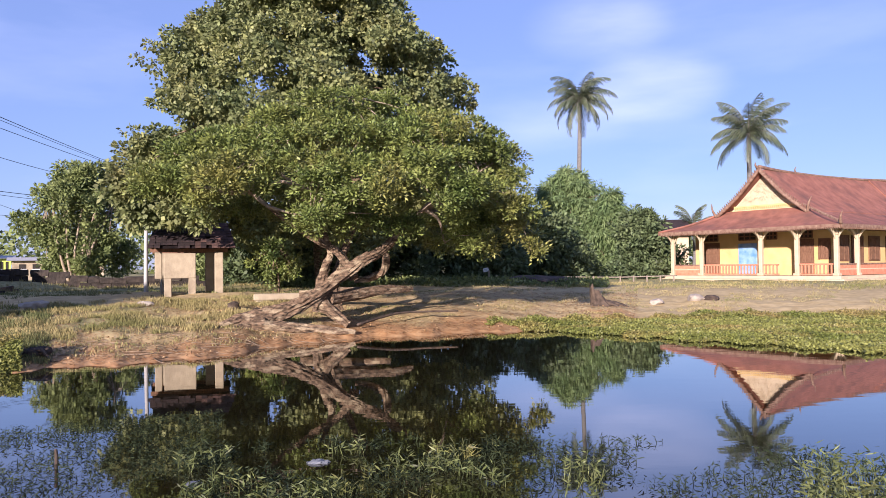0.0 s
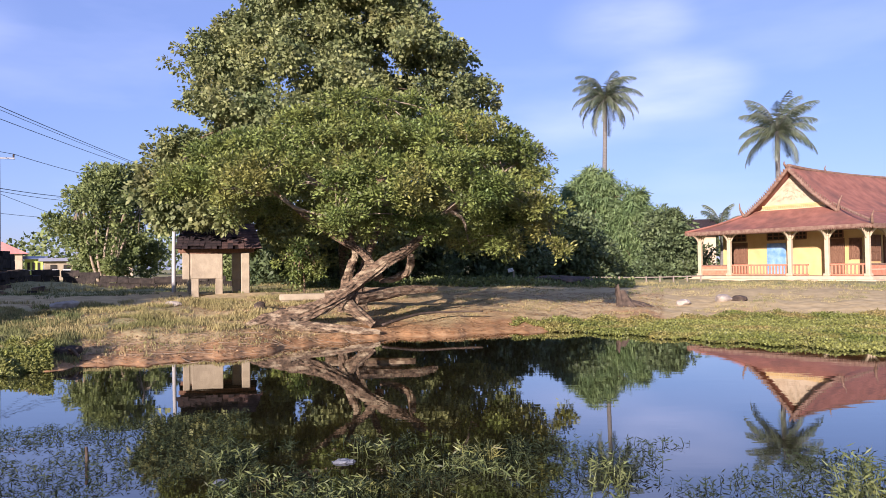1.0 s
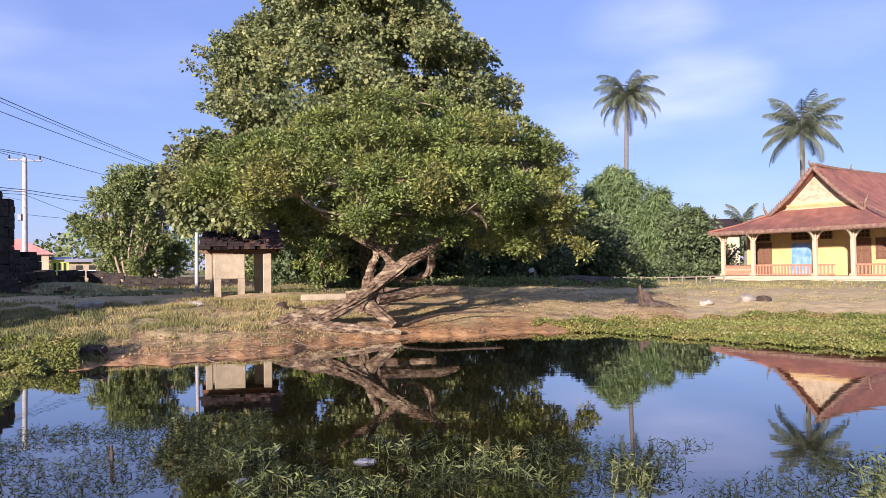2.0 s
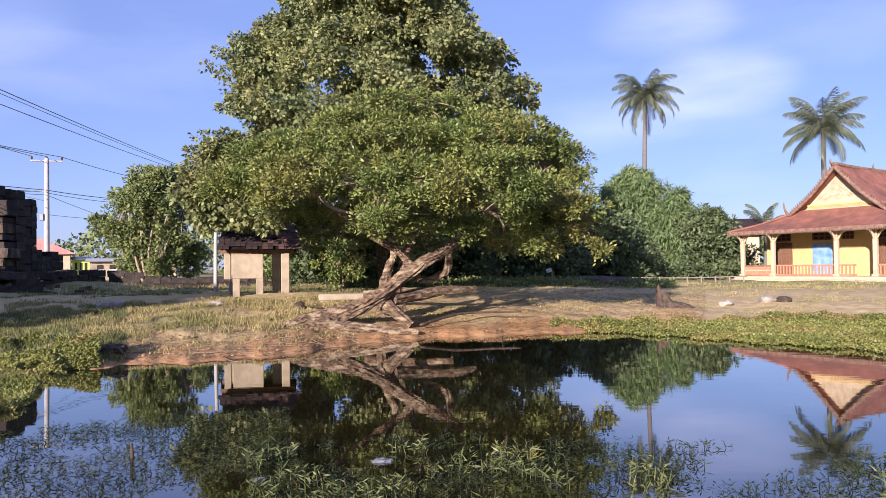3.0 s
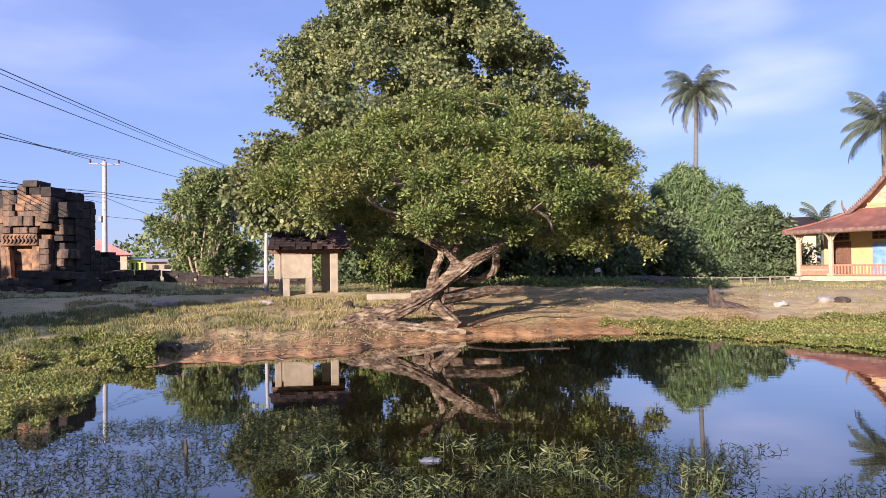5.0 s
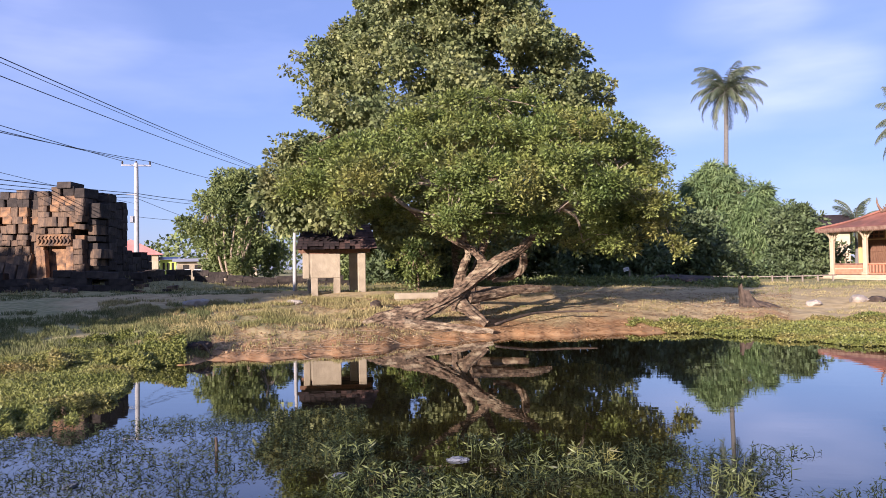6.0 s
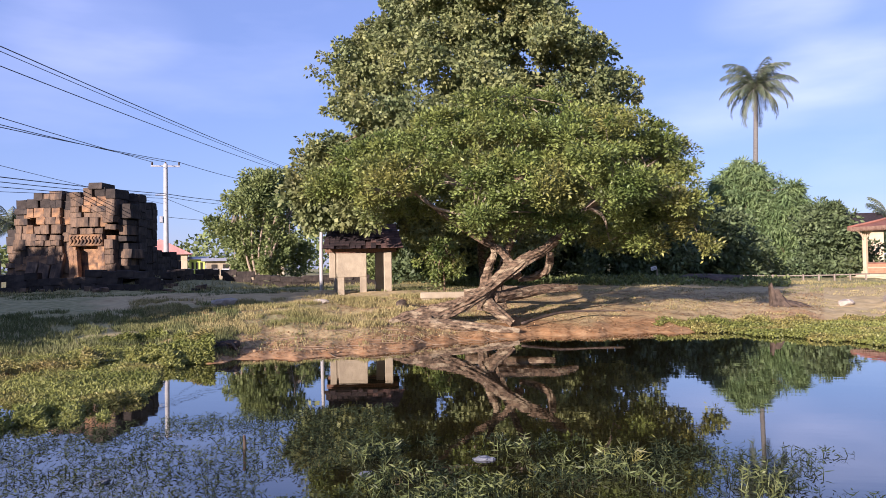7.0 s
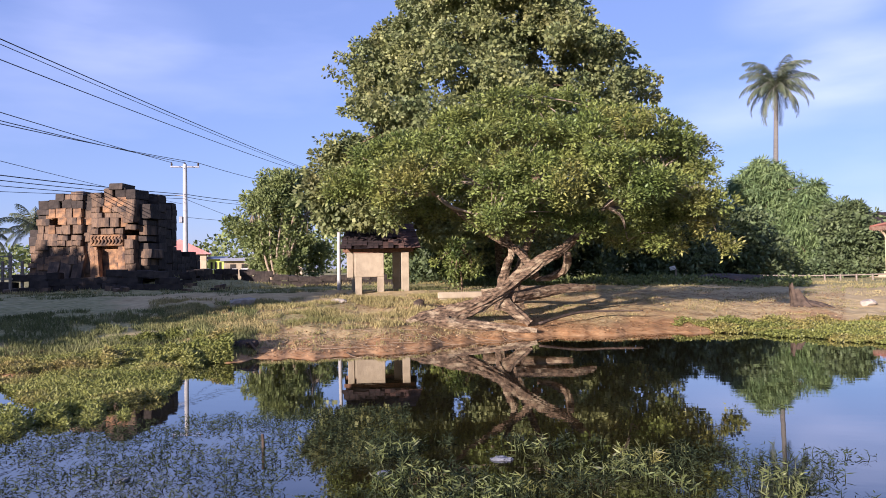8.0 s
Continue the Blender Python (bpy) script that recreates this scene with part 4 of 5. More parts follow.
    for sx, xe in ((-1, ix0 - 0.45), (1, ix1 + 0.45)):
        e, tp = Vector((xe, gy - 0.55, zi - 0.28)), Vector((xm, gy - 0.55, za + 0.05))
        md = e.lerp(tp, 0.5) + Vector((0, 0, -0.16))
        bb = part("bargeboard", tubes("bargeboard", [([e, md, tp], [0.1, 0.1, 0.1])], ROOF_TRIM, 6), parent=R, label="red carved bargeboard with flame teeth")
        nrm = Vector((sx * 0.62, 0, 0.78))
        part("flame_teeth", teeth(e, md, 12, 0.2, nrm), ROOF_TRIM, bb)
        part("flame_teeth", teeth(md, tp, 12, 0.2, nrm), ROOF_TRIM, bb)
        part("finial", horn(e, e + Vector((sx * 0.25, -0.05, 0.75))), parent=bb)
    part("finial", horn((xm, gy - 0.55, za + 0.1), (xm - 0.05, gy - 0.75, za + 0.42), 0.08), parent=R)
    part("finial", horn((xm, 4.6, za + 0.1), (xm, 4.6, za + 0.42), 0.05), parent=R)
    part("finial", horn((ix1 + 0.45, 11.8, zi), (ix1 + 0.7, 11.7, zi + 0.9), 0.09), parent=R)
    for x, y in ((ex1, ey0),):
        part("finial", horn((x, y, ze + 0.05), (x * 1.02, y - 0.2, ze + 0.6), 0.08), parent=h)


hall()


# ---- small shelter with its altar ----
SX, SY = Vector((0.945, 0.325, 0)), Vector((-0.325, 0.945, 0))
SHEL = Matrix(((0.945, -0.325, 0, -9.75), (0.325, 0.945, 0, 25.8), (0, 0, 1, 0.90), (0, 0, 0, 1)))


def shelter():
    s = thing("roofed_shelter", SHEL, "small open shelter with dark tiled roof on concrete posts", "shelter")
    for x, y, top_z in ((0.45, 1.7, 1.42), (2.2, 0.05, 1.42), (1.92, 0.9, 1.42), (0.4, 2.3, 1.42), (2.1, 2.3, 1.42)):
        p = part("post", box(-0.14, -0.14, -0.2, 0.14, 0.14, top_z, 0.02), CONCRETE, s)
        p.location = (x, y, 0)
    for y in (0.05, 2.3):
        part("beam", box(0.0, y - 0.09, 1.42, 2.5, y + 0.09, 1.54, 0.01), WOOD, s)
    for x in (0.1, 1.15, 2.2):
        part("rafter", box(x - 0.04, -0.42, 1.5, x + 0.04, 1.2, 1.58, 0.01, Matrix.Translation((0, -0.42, 1.5)) @ Matrix.Rotation(radians(26), 4, "X") @ Matrix.Translation((0, 0.42, -1.5))), WOOD, s)
    part("roof_slope", roof_pair(), SHED_ROOF, s)
    rr = random.Random(9)
    # overlapping tiles, a few slipped or lost along the broken eave
    # dark tiles carry the roof's shade, redder ones its lit right end
    shapes = [bm_mesh("tile", box(-0.095, -0.13, 0, 0.095, 0.13, 0.022, 0.005), m) for m in (SHED_ROOF, SHED_ROOF, SHED_TILE)]
    for j in range(9):
        y = -0.46 + j * 0.195
        lo, hi = -0.06 + 0.02 * j, 2.72 - 0.02 * j
        n = 15
        for k in range(n):
            if rr.random() < (0.22 if j == 0 else 0.03):
                continue
            x = lo + (hi - lo) * (k + 0.5) / n
            t = part("tile", shapes[2 if x > 1.75 + rr.uniform(-0.5, 0.6) else rr.randrange(2)], parent=s)
            t.matrix_local = pose(x + rr.uniform(-0.02, 0.02), y + rr.uniform(-0.03, 0.03), 1.53 + (y + 0.5) * 0.512 + 0.05, 25 + rr.uniform(-4, 4), rr.uniform(-3, 3), rr.uniform(-5, 5))


def roof_pair():
    bm = bmesh.new()
    pr = [(-0.08, -0.5, 1.53), (2.75, -0.5, 1.53), (2.55, 1.2, 2.4), (0.1, 1.2, 2.4), (-0.08, 2.9, 1.53), (2.75, 2.9, 1.53)]
    v = [bm.verts.new(p) for p in pr]
    bm.faces.new((v[0], v[1], v[2], v[3]))
    bm.faces.new((v[3], v[2], v[5], v[4]))
    bmesh.ops.solidify(bm, geom=bm.faces[:], thickness=0.06)
    return bm


shelter()


def altar():
    a = thing("stone_altar", SHEL, "weathered concrete altar box on square legs", "altar")
    part("box_body", box(0.43, -0.12, 0.54, 1.45, 0.6, 1.38, 0.02), CONCRETE, a)
    part("side_slab", box(0.14, -0.02, 0.52, 0.37, 0.55, 1.42, 0.02), CONCRETE, a)
    for x in (0.43, 1.21):
        for y in (-0.12, 0.36):
            part("leg", box(x, y, -0.1, x + 0.24, y + 0.22, 0.54, 0.015), CONCRETE, a)


altar()
single("white_post", tubes("white_post", [([(0, 0, 0), (0, 0, 1.3), (0.03, 0, 2.95)], [0.075, 0.07, 0.06])], POLE, 10), POLE, "slim whitewashed post beside the shelter", "post", pose(-10.7, 27.9, ground_at(-10.7, 27.9) - 0.05))


# ---- the ruined sandstone shrine ----
RUIN = Matrix(((0.995, -0.0995, 0, -26.4), (0.0995, 0.995, 0, 29.95), (0, 0, 1, 1.45), (0, 0, 0, 1)))


def rough_block(rr, w, d, h):
    """A worn stone block with uneven corners and chamfered edges."""
    bm = box(0, 0, 0, w, d, h, min(w, d, h) * 0.055)
    for v in bm.verts:
        v.co += Vector((rr.uniform(-1, 1), rr.uniform(-1, 1), rr.uniform(-1, 1))) * 0.02
    return bm


def ruin():
    t = thing("temple_ruin", RUIN, "ruined ancient sandstone temple tower of stacked blocks", "ruin")
    rr = random.Random(3)
    W, Dp = 5.8, 5.2
    # stepped silhouette of the broken top along the front, and along the side
    def top(x, y):
        prof = np.interp(x, (0, 0.45, 0.5, 1.1, 1.2, 2.2, 2.3, 3.1, 3.2, 4.1, 4.15, 5.1, 5.15, 5.4, 5.5, 5.8), (1.75, 2.3, 3.35, 3.4, 3.7, 3.7, 3.78, 3.8, 3.7, 3.82, 4.18, 4.2, 3.88, 3.85, 3.5, 3.35))
        return prof - np.interp(y, (0, 0.8, 1.4, 2.3, 2.5, 5.2), (0, 0.1, 0.35, 0.5, 2.6, 2.7)) + rr.uniform(-0.14, 0.14)

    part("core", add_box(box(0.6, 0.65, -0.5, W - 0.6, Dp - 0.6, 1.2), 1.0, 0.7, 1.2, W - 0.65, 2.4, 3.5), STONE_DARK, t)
    shapes = {}

    def shape(w, d, h, mat):
        key = (round(w * 4), round(d * 4), round(h * 8), mat.name, rr.randrange(3))
        if key not in shapes:
            shapes[key] = bm_mesh("stone_block", rough_block(rr, w, d, h), mat)
        return shapes[key]

    def lay(x, y, z, w, d, h, mat):
        ob = part("stone_block", shape(w, d, h, mat), parent=t)
        ob.matrix_local = pose(x + rr.uniform(-0.015, 0.015), y + rr.uniform(-0.025, 0.02), z, rr.uniform(-0.5, 0.5), rr.uniform(-0.5, 0.5), rr.uniform(-1, 1))

    # front: uneven courses of blocks, stepping in and out by bay, leaving the doorway
    bays = ((0.0, 0.5, 0.0), (0.5, 1.15, 0.14), (1.15, 2.75, 0.3), (2.75, 3.2, 0.12), (3.2, 4.9, 0.34), (4.9, 5.35, 0.42), (5.35, 5.8, 0.05))
    for xa, xb, proj in bays:
        z = 2.0 if xa == 3.2 else 0.0
        while z < 4.4:
            h = rr.choice((0.24, 0.3, 0.34, 0.42))
            ledge = rr.choice((0, 0, 0, 0.04, 0.08, -0.04)) + (0.1 if 1.3 < z < 1.75 or 2.35 < z < 2.6 else 0) - 0.05 * max(0, z - 2.6)
            x = xa
            while x < xb - 0.05:
                w = min(rr.choice((0.32, 0.4, 0.5, 0.62)), xb - x)
                if xb - x - w < 0.18:
                    w = xb - x
                lim = float(top(x + w / 2, 0))
                if z + 0.15 < lim and rr.random() > 0.015:
                    warm = 0.34 if z < 1.0 or 2.2 < z < 3.1 else 0.14
                    mat = STONE_RED if rr.random() < warm and x < 4.9 else STONE
                    # darker stone along the broken top and at the right end
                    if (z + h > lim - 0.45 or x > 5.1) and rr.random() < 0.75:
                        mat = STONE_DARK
                    lay(x, -proj - ledge + rr.uniform(-0.03, 0.03), z, w, 0.8 + proj + ledge, min(h, lim - z + 0.1), mat)
                x += w
            z += h
    # right side and the lower rear annexe, its shade painted in as dark stone
    y = 0.78
    while y < Dp - 0.2:
        d = rr.choice((0.45, 0.55, 0.7))
        lim = float(top(5.4, y)) if y < 2.4 else 1.3 + rr.uniform(-0.25, 0.25)
        out = rr.uniform(-0.05, 0.05)
        z = 0.0
        while z < lim - 0.12:
            h = min(rr.choice((0.3, 0.36, 0.45)), lim - z)
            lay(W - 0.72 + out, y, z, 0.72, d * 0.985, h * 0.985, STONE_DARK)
            z += h
        y += d
    # top ragged stones further in
    for k in range(34):
        x, y = rr.uniform(0.6, W - 0.8), rr.uniform(0.7, 2.0)
        z = float(top(x, y)) - rr.uniform(0.35, 0.75)
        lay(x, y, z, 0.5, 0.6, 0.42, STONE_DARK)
    # left leaning buttress slabs
    for k in range(3):
        s = part("leaning_slab", rough_block(rr, 0.5, 0.22, 1.25), STONE, t)
        s.matrix_local = pose(1.15 + 0.58 * k, -0.55, 0.0, -14, 4, 0)
    # doorway: jambs, lintel carved with scrolls, false door inside
    part("door_jamb", rough_block(rr, 0.3, 0.5, 1.45), STONE_RED, t).matrix_local = pose(3.18, -0.4, 0, 0, 0, 0)
    part("door_jamb", rough_block(rr, 0.34, 0.5, 1.45), STONE_RED, t).matrix_local = pose(4.52, -0.4, 0, 0, 0, 0)
    part("door_colonnette", rough_block(rr, 0.2, 0.25, 1.3), STONE_RED, t).matrix_local = pose(3.5, -0.48, 0, 0, -4, 0)
    part("false_door", box(3.5, -0.02, -0.2, 4.5, 0.3, 1.5, 0.02), STONE_RED, t)
    li = part("lintel", rough_block(rr, 1.55, 0.5, 0.5), STONE_RED, t, "orange carved scroll lintel")
    li.matrix_local = pose(3.25, -0.5, 1.46)
    for k in range(9):
        part("scroll", tubes("scroll", [([(0.08 + 0.165 * k, -0.01, 0.08), (0.16 + 0.165 * k, -0.04, 0.22), (0.07 + 0.165 * k, -0.03, 0.33), (0.15 + 0.165 * k, -0.01, 0.44)], [0.03, 0.045, 0.04, 0.02])], STONE_RED, 5), parent=li)
    part("capital", rough_block(rr, 0.45, 0.55, 0.42), STONE_RED, t).matrix_local = pose(4.85, -0.3, 1.5)
    # pillar right of the door
    for k in range(5):
        part("stone_block", rough_block(rr, 0.42, 0.5, 0.31), STONE, t).matrix_local = pose(4.88 + rr.uniform(-0.02, 0.02), -0.28, 0.31 * k)
    part("fallen_slab", rough_block(rr, 1.2, 0.5, 0.16), STONE, t).matrix_local = pose(4.4, -1.1, 0.02, 0, -6, 12)


ruin()


def enclosure_wall():
    """Low tumbled laterite wall in front of the ruin and on past it."""
    w = thing("laterite_wall", pose(-24, 28.2, 0.9), "low dark tumbled laterite wall before the ruin", "wall")
    rr = random.Random(8)
    meshes = [bm_mesh("wall_block", rough_block(rr, a, 0.5, 0.3), STONE_DARK) for a in (0.5, 0.6, 0.75, 0.9)]
    lens = (0.5, 0.6, 0.75, 0.9)
    runs = (((-34, 26.7), (-19.3, 29.4), 3), ((-19.3, 29.4), (-19.0, 35.5), 2), ((-19.0, 35.5), (-12.5, 39.5), 2))
    for (xa, ya), (xb, yb), courses in runs:
        L = math.hypot(xb - xa, yb - ya)
        ang = math.atan2(yb - ya, xb - xa)
        for c in range(courses):
            s = rr.uniform(0, 0.3)
            while s < L:
                k = rr.randrange(4)
                if c == 0 or rr.random() < 0.8:
                    x, y = xa + (xb - xa) * s / L, ya + (yb - ya) * s / L
                    ob = part("wall_block", meshes[k], parent=w)
                    z = ground_at(x, y) - 0.06 + 0.29 * c
                    ob.matrix_local = Matrix.Translation((24, -28.2, -0.9)) @ pose(x, y, z, rr.uniform(-2, 2), rr.uniform(-2, 2), math.degrees(ang) + rr.uniform(-3, 3))
                s += lens[k]
    for i in range(46):
        x = rr.uniform(-32, -17)
        y = 27.1 + 0.18 * (x + 32) + rr.uniform(-1.3, 0.4) + (1.0 if x > -20 else 0)
        s = rr.uniform(0.15, 0.42)
        single("fallen_stone", rough_block(rr, s * 1.5, s, s * 0.7), STONE if rr.random() < 0.5 else STONE_DARK, "fallen temple stone lying in the grass", "stone", pose(x, y, ground_at(x, y) - 0.05, rr.uniform(-8, 8), rr.uniform(-8, 8), rr.uniform(0, 180)), "fallen stones")


enclosure_wall()


# ---- power line ----
def power_pole():
    p = thing("power_pole", pose(-26.28, 42.55, 1.0), "concrete power pole with crossarm and cables", "utility pole")
    part("pole", tubes("pole", [([(0, 0, -0.3), (0, 0, 3.6), (0, 0, 7.3)], [0.17, 0.15, 0.12])], POLE, 10), parent=p)
    rot = Matrix.Rotation(radians(24), 4, "Z")
    arm = part("crossarm", box(-0.85, -0.05, 7.1, 0.85, 0.05, 7.2, 0.01, rot), GREY_METAL, p)
    for x in (-0.78, 0.0, 0.78):
        part("insulator", tubes("insulator", [([rot @ Vector((x, 0, 7.2)), rot @ Vector((x, 0, 7.3)), rot @ Vector((x, 0, 7.42))], [0.035, 0.06, 0.03])], DEAD, 8), parent=arm)
    part("lower_arm", box(-0.6, -0.04, 5.35, 0.05, 0.04, 5.42, 0.01, rot), GREY_METAL, p)
    part("transformer_box", box(-0.35, -0.2, 3.7, -0.15, 0.05, 4.1, 0.02, rot), GREY_METAL, p)


power_pole()
single("utility_pole", tubes("far_pole", [([(0, 0, -0.2), (0, 0, 3), (0, 0, 5.6)], [0.12, 0.11, 0.09])], POLE, 8), POLE, "thin distant concrete utility pole", "utility pole", pose(-30.6, 49.5, 1.0))


def cable(a, b, sag, r=0.02):
    a, b = Vector(a), Vector(b)
    pts = [a.lerp(b, k / 8) - Vector((0, 0, sag * 4 * (k / 8) * (1 - k / 8))) for k in range(9)]
    single("overhead_cable", tubes("cable", [(pts, [r] * 9)], CABLE, 4), CABLE, "thin black overhead cable strung between poles", "cable", group="overhead cables")


for a, b, sag, r in (((-14.36, 10.85, 7.62), (-22.22, 53.58, 8.87), 0.12, 0.02), ((-14.52, 10.97, 7.55), (-22.22, 53.58, 8.79), 0.14, 0.014), ((-14.36, 10.85, 7.07), (-22.79, 53.34, 8.78), 0.14, 0.018),
                     ((-17.55, 13.27, 6.72), (-26.99, 42.2, 8.4), 0.06, 0.02), ((-17.55, 13.27, 6.31), (-26.28, 42.55, 8.4), 0.12, 0.02), ((-17.55, 13.27, 6.1), (-25.57, 42.87, 8.4), 0.12, 0.02),
                     ((-19.14, 14.48, 4.79), (-26.27, 42.54, 6.46), 0.1, 0.024), ((-19.14, 14.48, 4.64), (-26.27, 42.54, 6.35), 0.15, 0.02), ((-19.14, 14.48, 4.38), (-26.28, 42.54, 6.18), 0.1, 0.018),
                     ((-19.14, 14.48, 5.75), (-30.6, 49.5, 6.5), 0.1, 0.014), ((-19.14, 14.48, 4.03), (-27.0, 42.2, 6.37), 0.1, 0.014),
                     ((-25.57, 42.87, 8.4), (-27.85, 59.84, 8.84), 0.1, 0.022), ((-26.27, 42.54, 6.46), (-29.11, 59.24, 7.37), 0.1, 0.026), ((-26.27, 42.54, 6.3), (-29.4, 59.2, 7.1), 0.12, 0.02),
                     ((-26.28, 42.54, 6.18), (-30.34, 58.61, 5.64), 0.05, 0.018), ((-30.6, 49.5, 5.6), (-30.74, 58.4, 5.78), 0.05, 0.018)):
    cable(a, b, sag, r * 0.75)


# ---- far houses behind the road ----
def far_house(label, x, y, w, d, h, wall, roof, rise, turn):
    t = thing("far_house", pose(x, y, 1.0, 0, 0, turn), label, "house", "houses across the road")
    part("wall", box(-w / 2, -d / 2, -0.3, w / 2, d / 2, h), wall, t)
    me = mesh_of("roof", [(-w / 2 - 0.4, -d / 2 - 0.5, h), (w / 2 + 0.4, -d / 2 - 0.5, h), (w / 2 + 0.4, d / 2 + 0.5, h), (-w / 2 - 0.4, d / 2 + 0.5, h), (-w / 2 - 0.4, 0, h + rise), (w / 2 + 0.4, 0, h + rise)],
                 [(0, 1, 5, 4), (2, 3, 4, 5), (0, 4, 3), (1, 2, 5), (3, 2, 1, 0)], roof)
    part("roof", me, parent=t)
    for k in range(3):
        x0 = -w / 2 + w * (0.14 + 0.28 * k)
        v = part("window" if k else "door", box(x0, -d / 2 - 0.04, 0.9 if k else 0, x0 + w * 0.14, -d / 2 + 0.02, min(h - 0.3, 2.1)), SHADE, t)
        part("window_frame", box(x0 - 0.06, -d / 2 - 0.07, 0.82, x0 + w * 0.14 + 0.06, -d / 2 - 0.04, 0.9), WHITE, v)


far_house("pale house with faded red sheet roof", -44.5, 71, 5.5, 5, 2.4, CREAM, PINK_ROOF, 1.5, 122)
far_house("small lime green roadside house", -41.0, 72, 1.5, 2, 1.9, LIME, GREY_METAL, 0.3, 30)
far_house("white flat roadside building", -43.5, 85, 3.2, 4, 1.5, CREAM, POLE, 0.3, 28)
far_house("low grey shed with sheet roof", -34.9, 66.5, 3.6, 3, 1.6, CONCRETE, POLE, 0.3, 28)
far_house("pale far building behind trees", -49, 104, 6, 5, 2.4, CREAM, POLE, 0.3, 28)
far_house("grey roofed house behind the bushes", 19.5, 78, 9, 8, 3.3, CREAM, SHED_ROOF, 1.8, -10)


# ---- stumps, logs, stones ----
def stump():
    t = thing("tree_stump", pose(5.15, 25.4, ground_at(5.15, 25.4)), "jagged dark brown tree stump with spreading roots", "stump")
    rr = random.Random(14)
    bm = bmesh.new()
    n = 18
    rings = []
    for k in range(8):
        u = k / 7
        ring = []
        for j in range(n):
            a = 2 * math.pi * j / n
            # tall splintered side on the one hand, a sloping buttress on the other
            crest = 0.72 - 0.3 * (0.5 + 0.5 * math.cos(a - 0.3)) ** 0.7 + 0.09 * math.sin(5 * a) + 0.05 * rr.uniform(-1, 1)
            rad = (0.36 - 0.2 * u ** 0.6) * (1 + 0.16 * math.sin(5 * a + 0.4) * (1 - 0.4 * u) + rr.uniform(-0.06, 0.06))
            flare = 0.32 * (1 - u) ** 2 * max(0.0, math.cos(a + 0.2))
            ring.append(bm.verts.new(((rad + flare) * math.cos(a) - 0.2 * u, 0.8 * rad * math.sin(a), -0.1 + (0.1 + crest) * u)))
        rings.append(ring)
    for a, b in zip(rings, rings[1:]):
        for j in range(n):
            bm.faces.new((a[j], a[(j + 1) % n], b[(j + 1) % n], b[j]))
    heart = bm.verts.new((-0.16, 0, 0.32))
    for j in range(n):
        bm.faces.new((rings[-1][j], rings[-1][(j + 1) % n], heart))
    part("stump_body", bm, DEAD, t)
    for a, L, r in ((0.1, 0.95, 0.1), (-0.5, 0.7, 0.07), (0.8, 0.6, 0.07), (3.4, 0.45, 0.06)):
        part("root", tubes("root", [([(0.12 * math.cos(a), 0.12 * math.sin(a), 0.14), (0.55 * L * math.cos(a), 0.55 * L * math.sin(a), 0.07), (L * math.cos(a), L * math.sin(a), -0.06)], [r, r * 0.75, r * 0.3])], DEAD, 8, 0.2), parent=t)


stump()


def rock(name, label, x, y, s, mat=ROCK, seed=0, flat=0.6, group="loose stones"):
    rr = random.Random(seed)
    bm = bmesh.new()
    bmesh.ops.create_icosphere(bm, subdivisions=2, radius=1)
    off = Vector((rr.random() * 9, rr.random() * 9, rr.random() * 9))
    for v in bm.verts:
        v.co *= 1 + 0.38 * noise.noise(v.co * 1.1 + off)
        v.co.x *= s * 1.3
        v.co.y *= s
        v.co.z *= s * flat
    single(name, bm, mat, label, "stone", pose(x, y, ground_at(x, y) + s * flat * 0.3, 0, 0, rr.uniform(0, 360)), group)


rock("boulder", "pale stone lying beside a dark lump of earth", 8.75, 26.9, 0.28, ROCK, 1)
rock("boulder", "dark lump of earth beside a pale stone", 9.25, 26.8, 0.24, DEAD, 2)
rock("boulder", "low pale stone on the far path", 7.3, 26.6, 0.22, ROCK, 3)
rock("boulder", "pale flat stone in dry grass", -11.1, 21.0, 0.34, ROCK, 4, 0.5)
rock("boulder", "pale flat stone in dry grass", -8.4, 21.8, 0.2, ROCK, 5, 0.5)
rock("dirt_mound", "low mound of dark bare earth beyond the path", 4.5, 37.5, 1.45, DEAD, 12, 0.24, "")
rock("clod", "dark clod of earth on the bank", -5.85, 21.6, 0.16, DEAD, 6, 1.0)
rock("clod", "dark clod of earth on the bank", -5.1, 21.2, 0.15, DEAD, 7, 0.9)
rock("clod", "pale scrap of stone lying in weeds", -8.4, 14.6, 0.055, ROCK, 9, 0.9)


def driftwood():
    t = thing("driftwood", pose(-7.75, 14.6, 0.05), "dark tangled driftwood stump at the waterline", "driftwood")
    rr = random.Random(33)
    part("stump", tubes("stump", [([(-0.3, 0.1, -0.05), (0.0, 0.0, 0.12), (0.35, 0.05, 0.2)], [0.16, 0.15, 0.05])], DEAD, 9, 0.35), parent=t)
    for k in range(7):
        a = rr.uniform(0, 6.28)
        L = rr.uniform(0.3, 0.7)
        part("root", tubes("root", [([(0, 0, 0.1), (L * 0.5 * math.cos(a), L * 0.4 * math.sin(a), rr.uniform(0.12, 0.25)), (L * math.cos(a), L * 0.8 * math.sin(a), rr.uniform(-0.05, 0.2))], [0.06, 0.04, 0.015])], DEAD, 6, 0.2), parent=t)


driftwood()


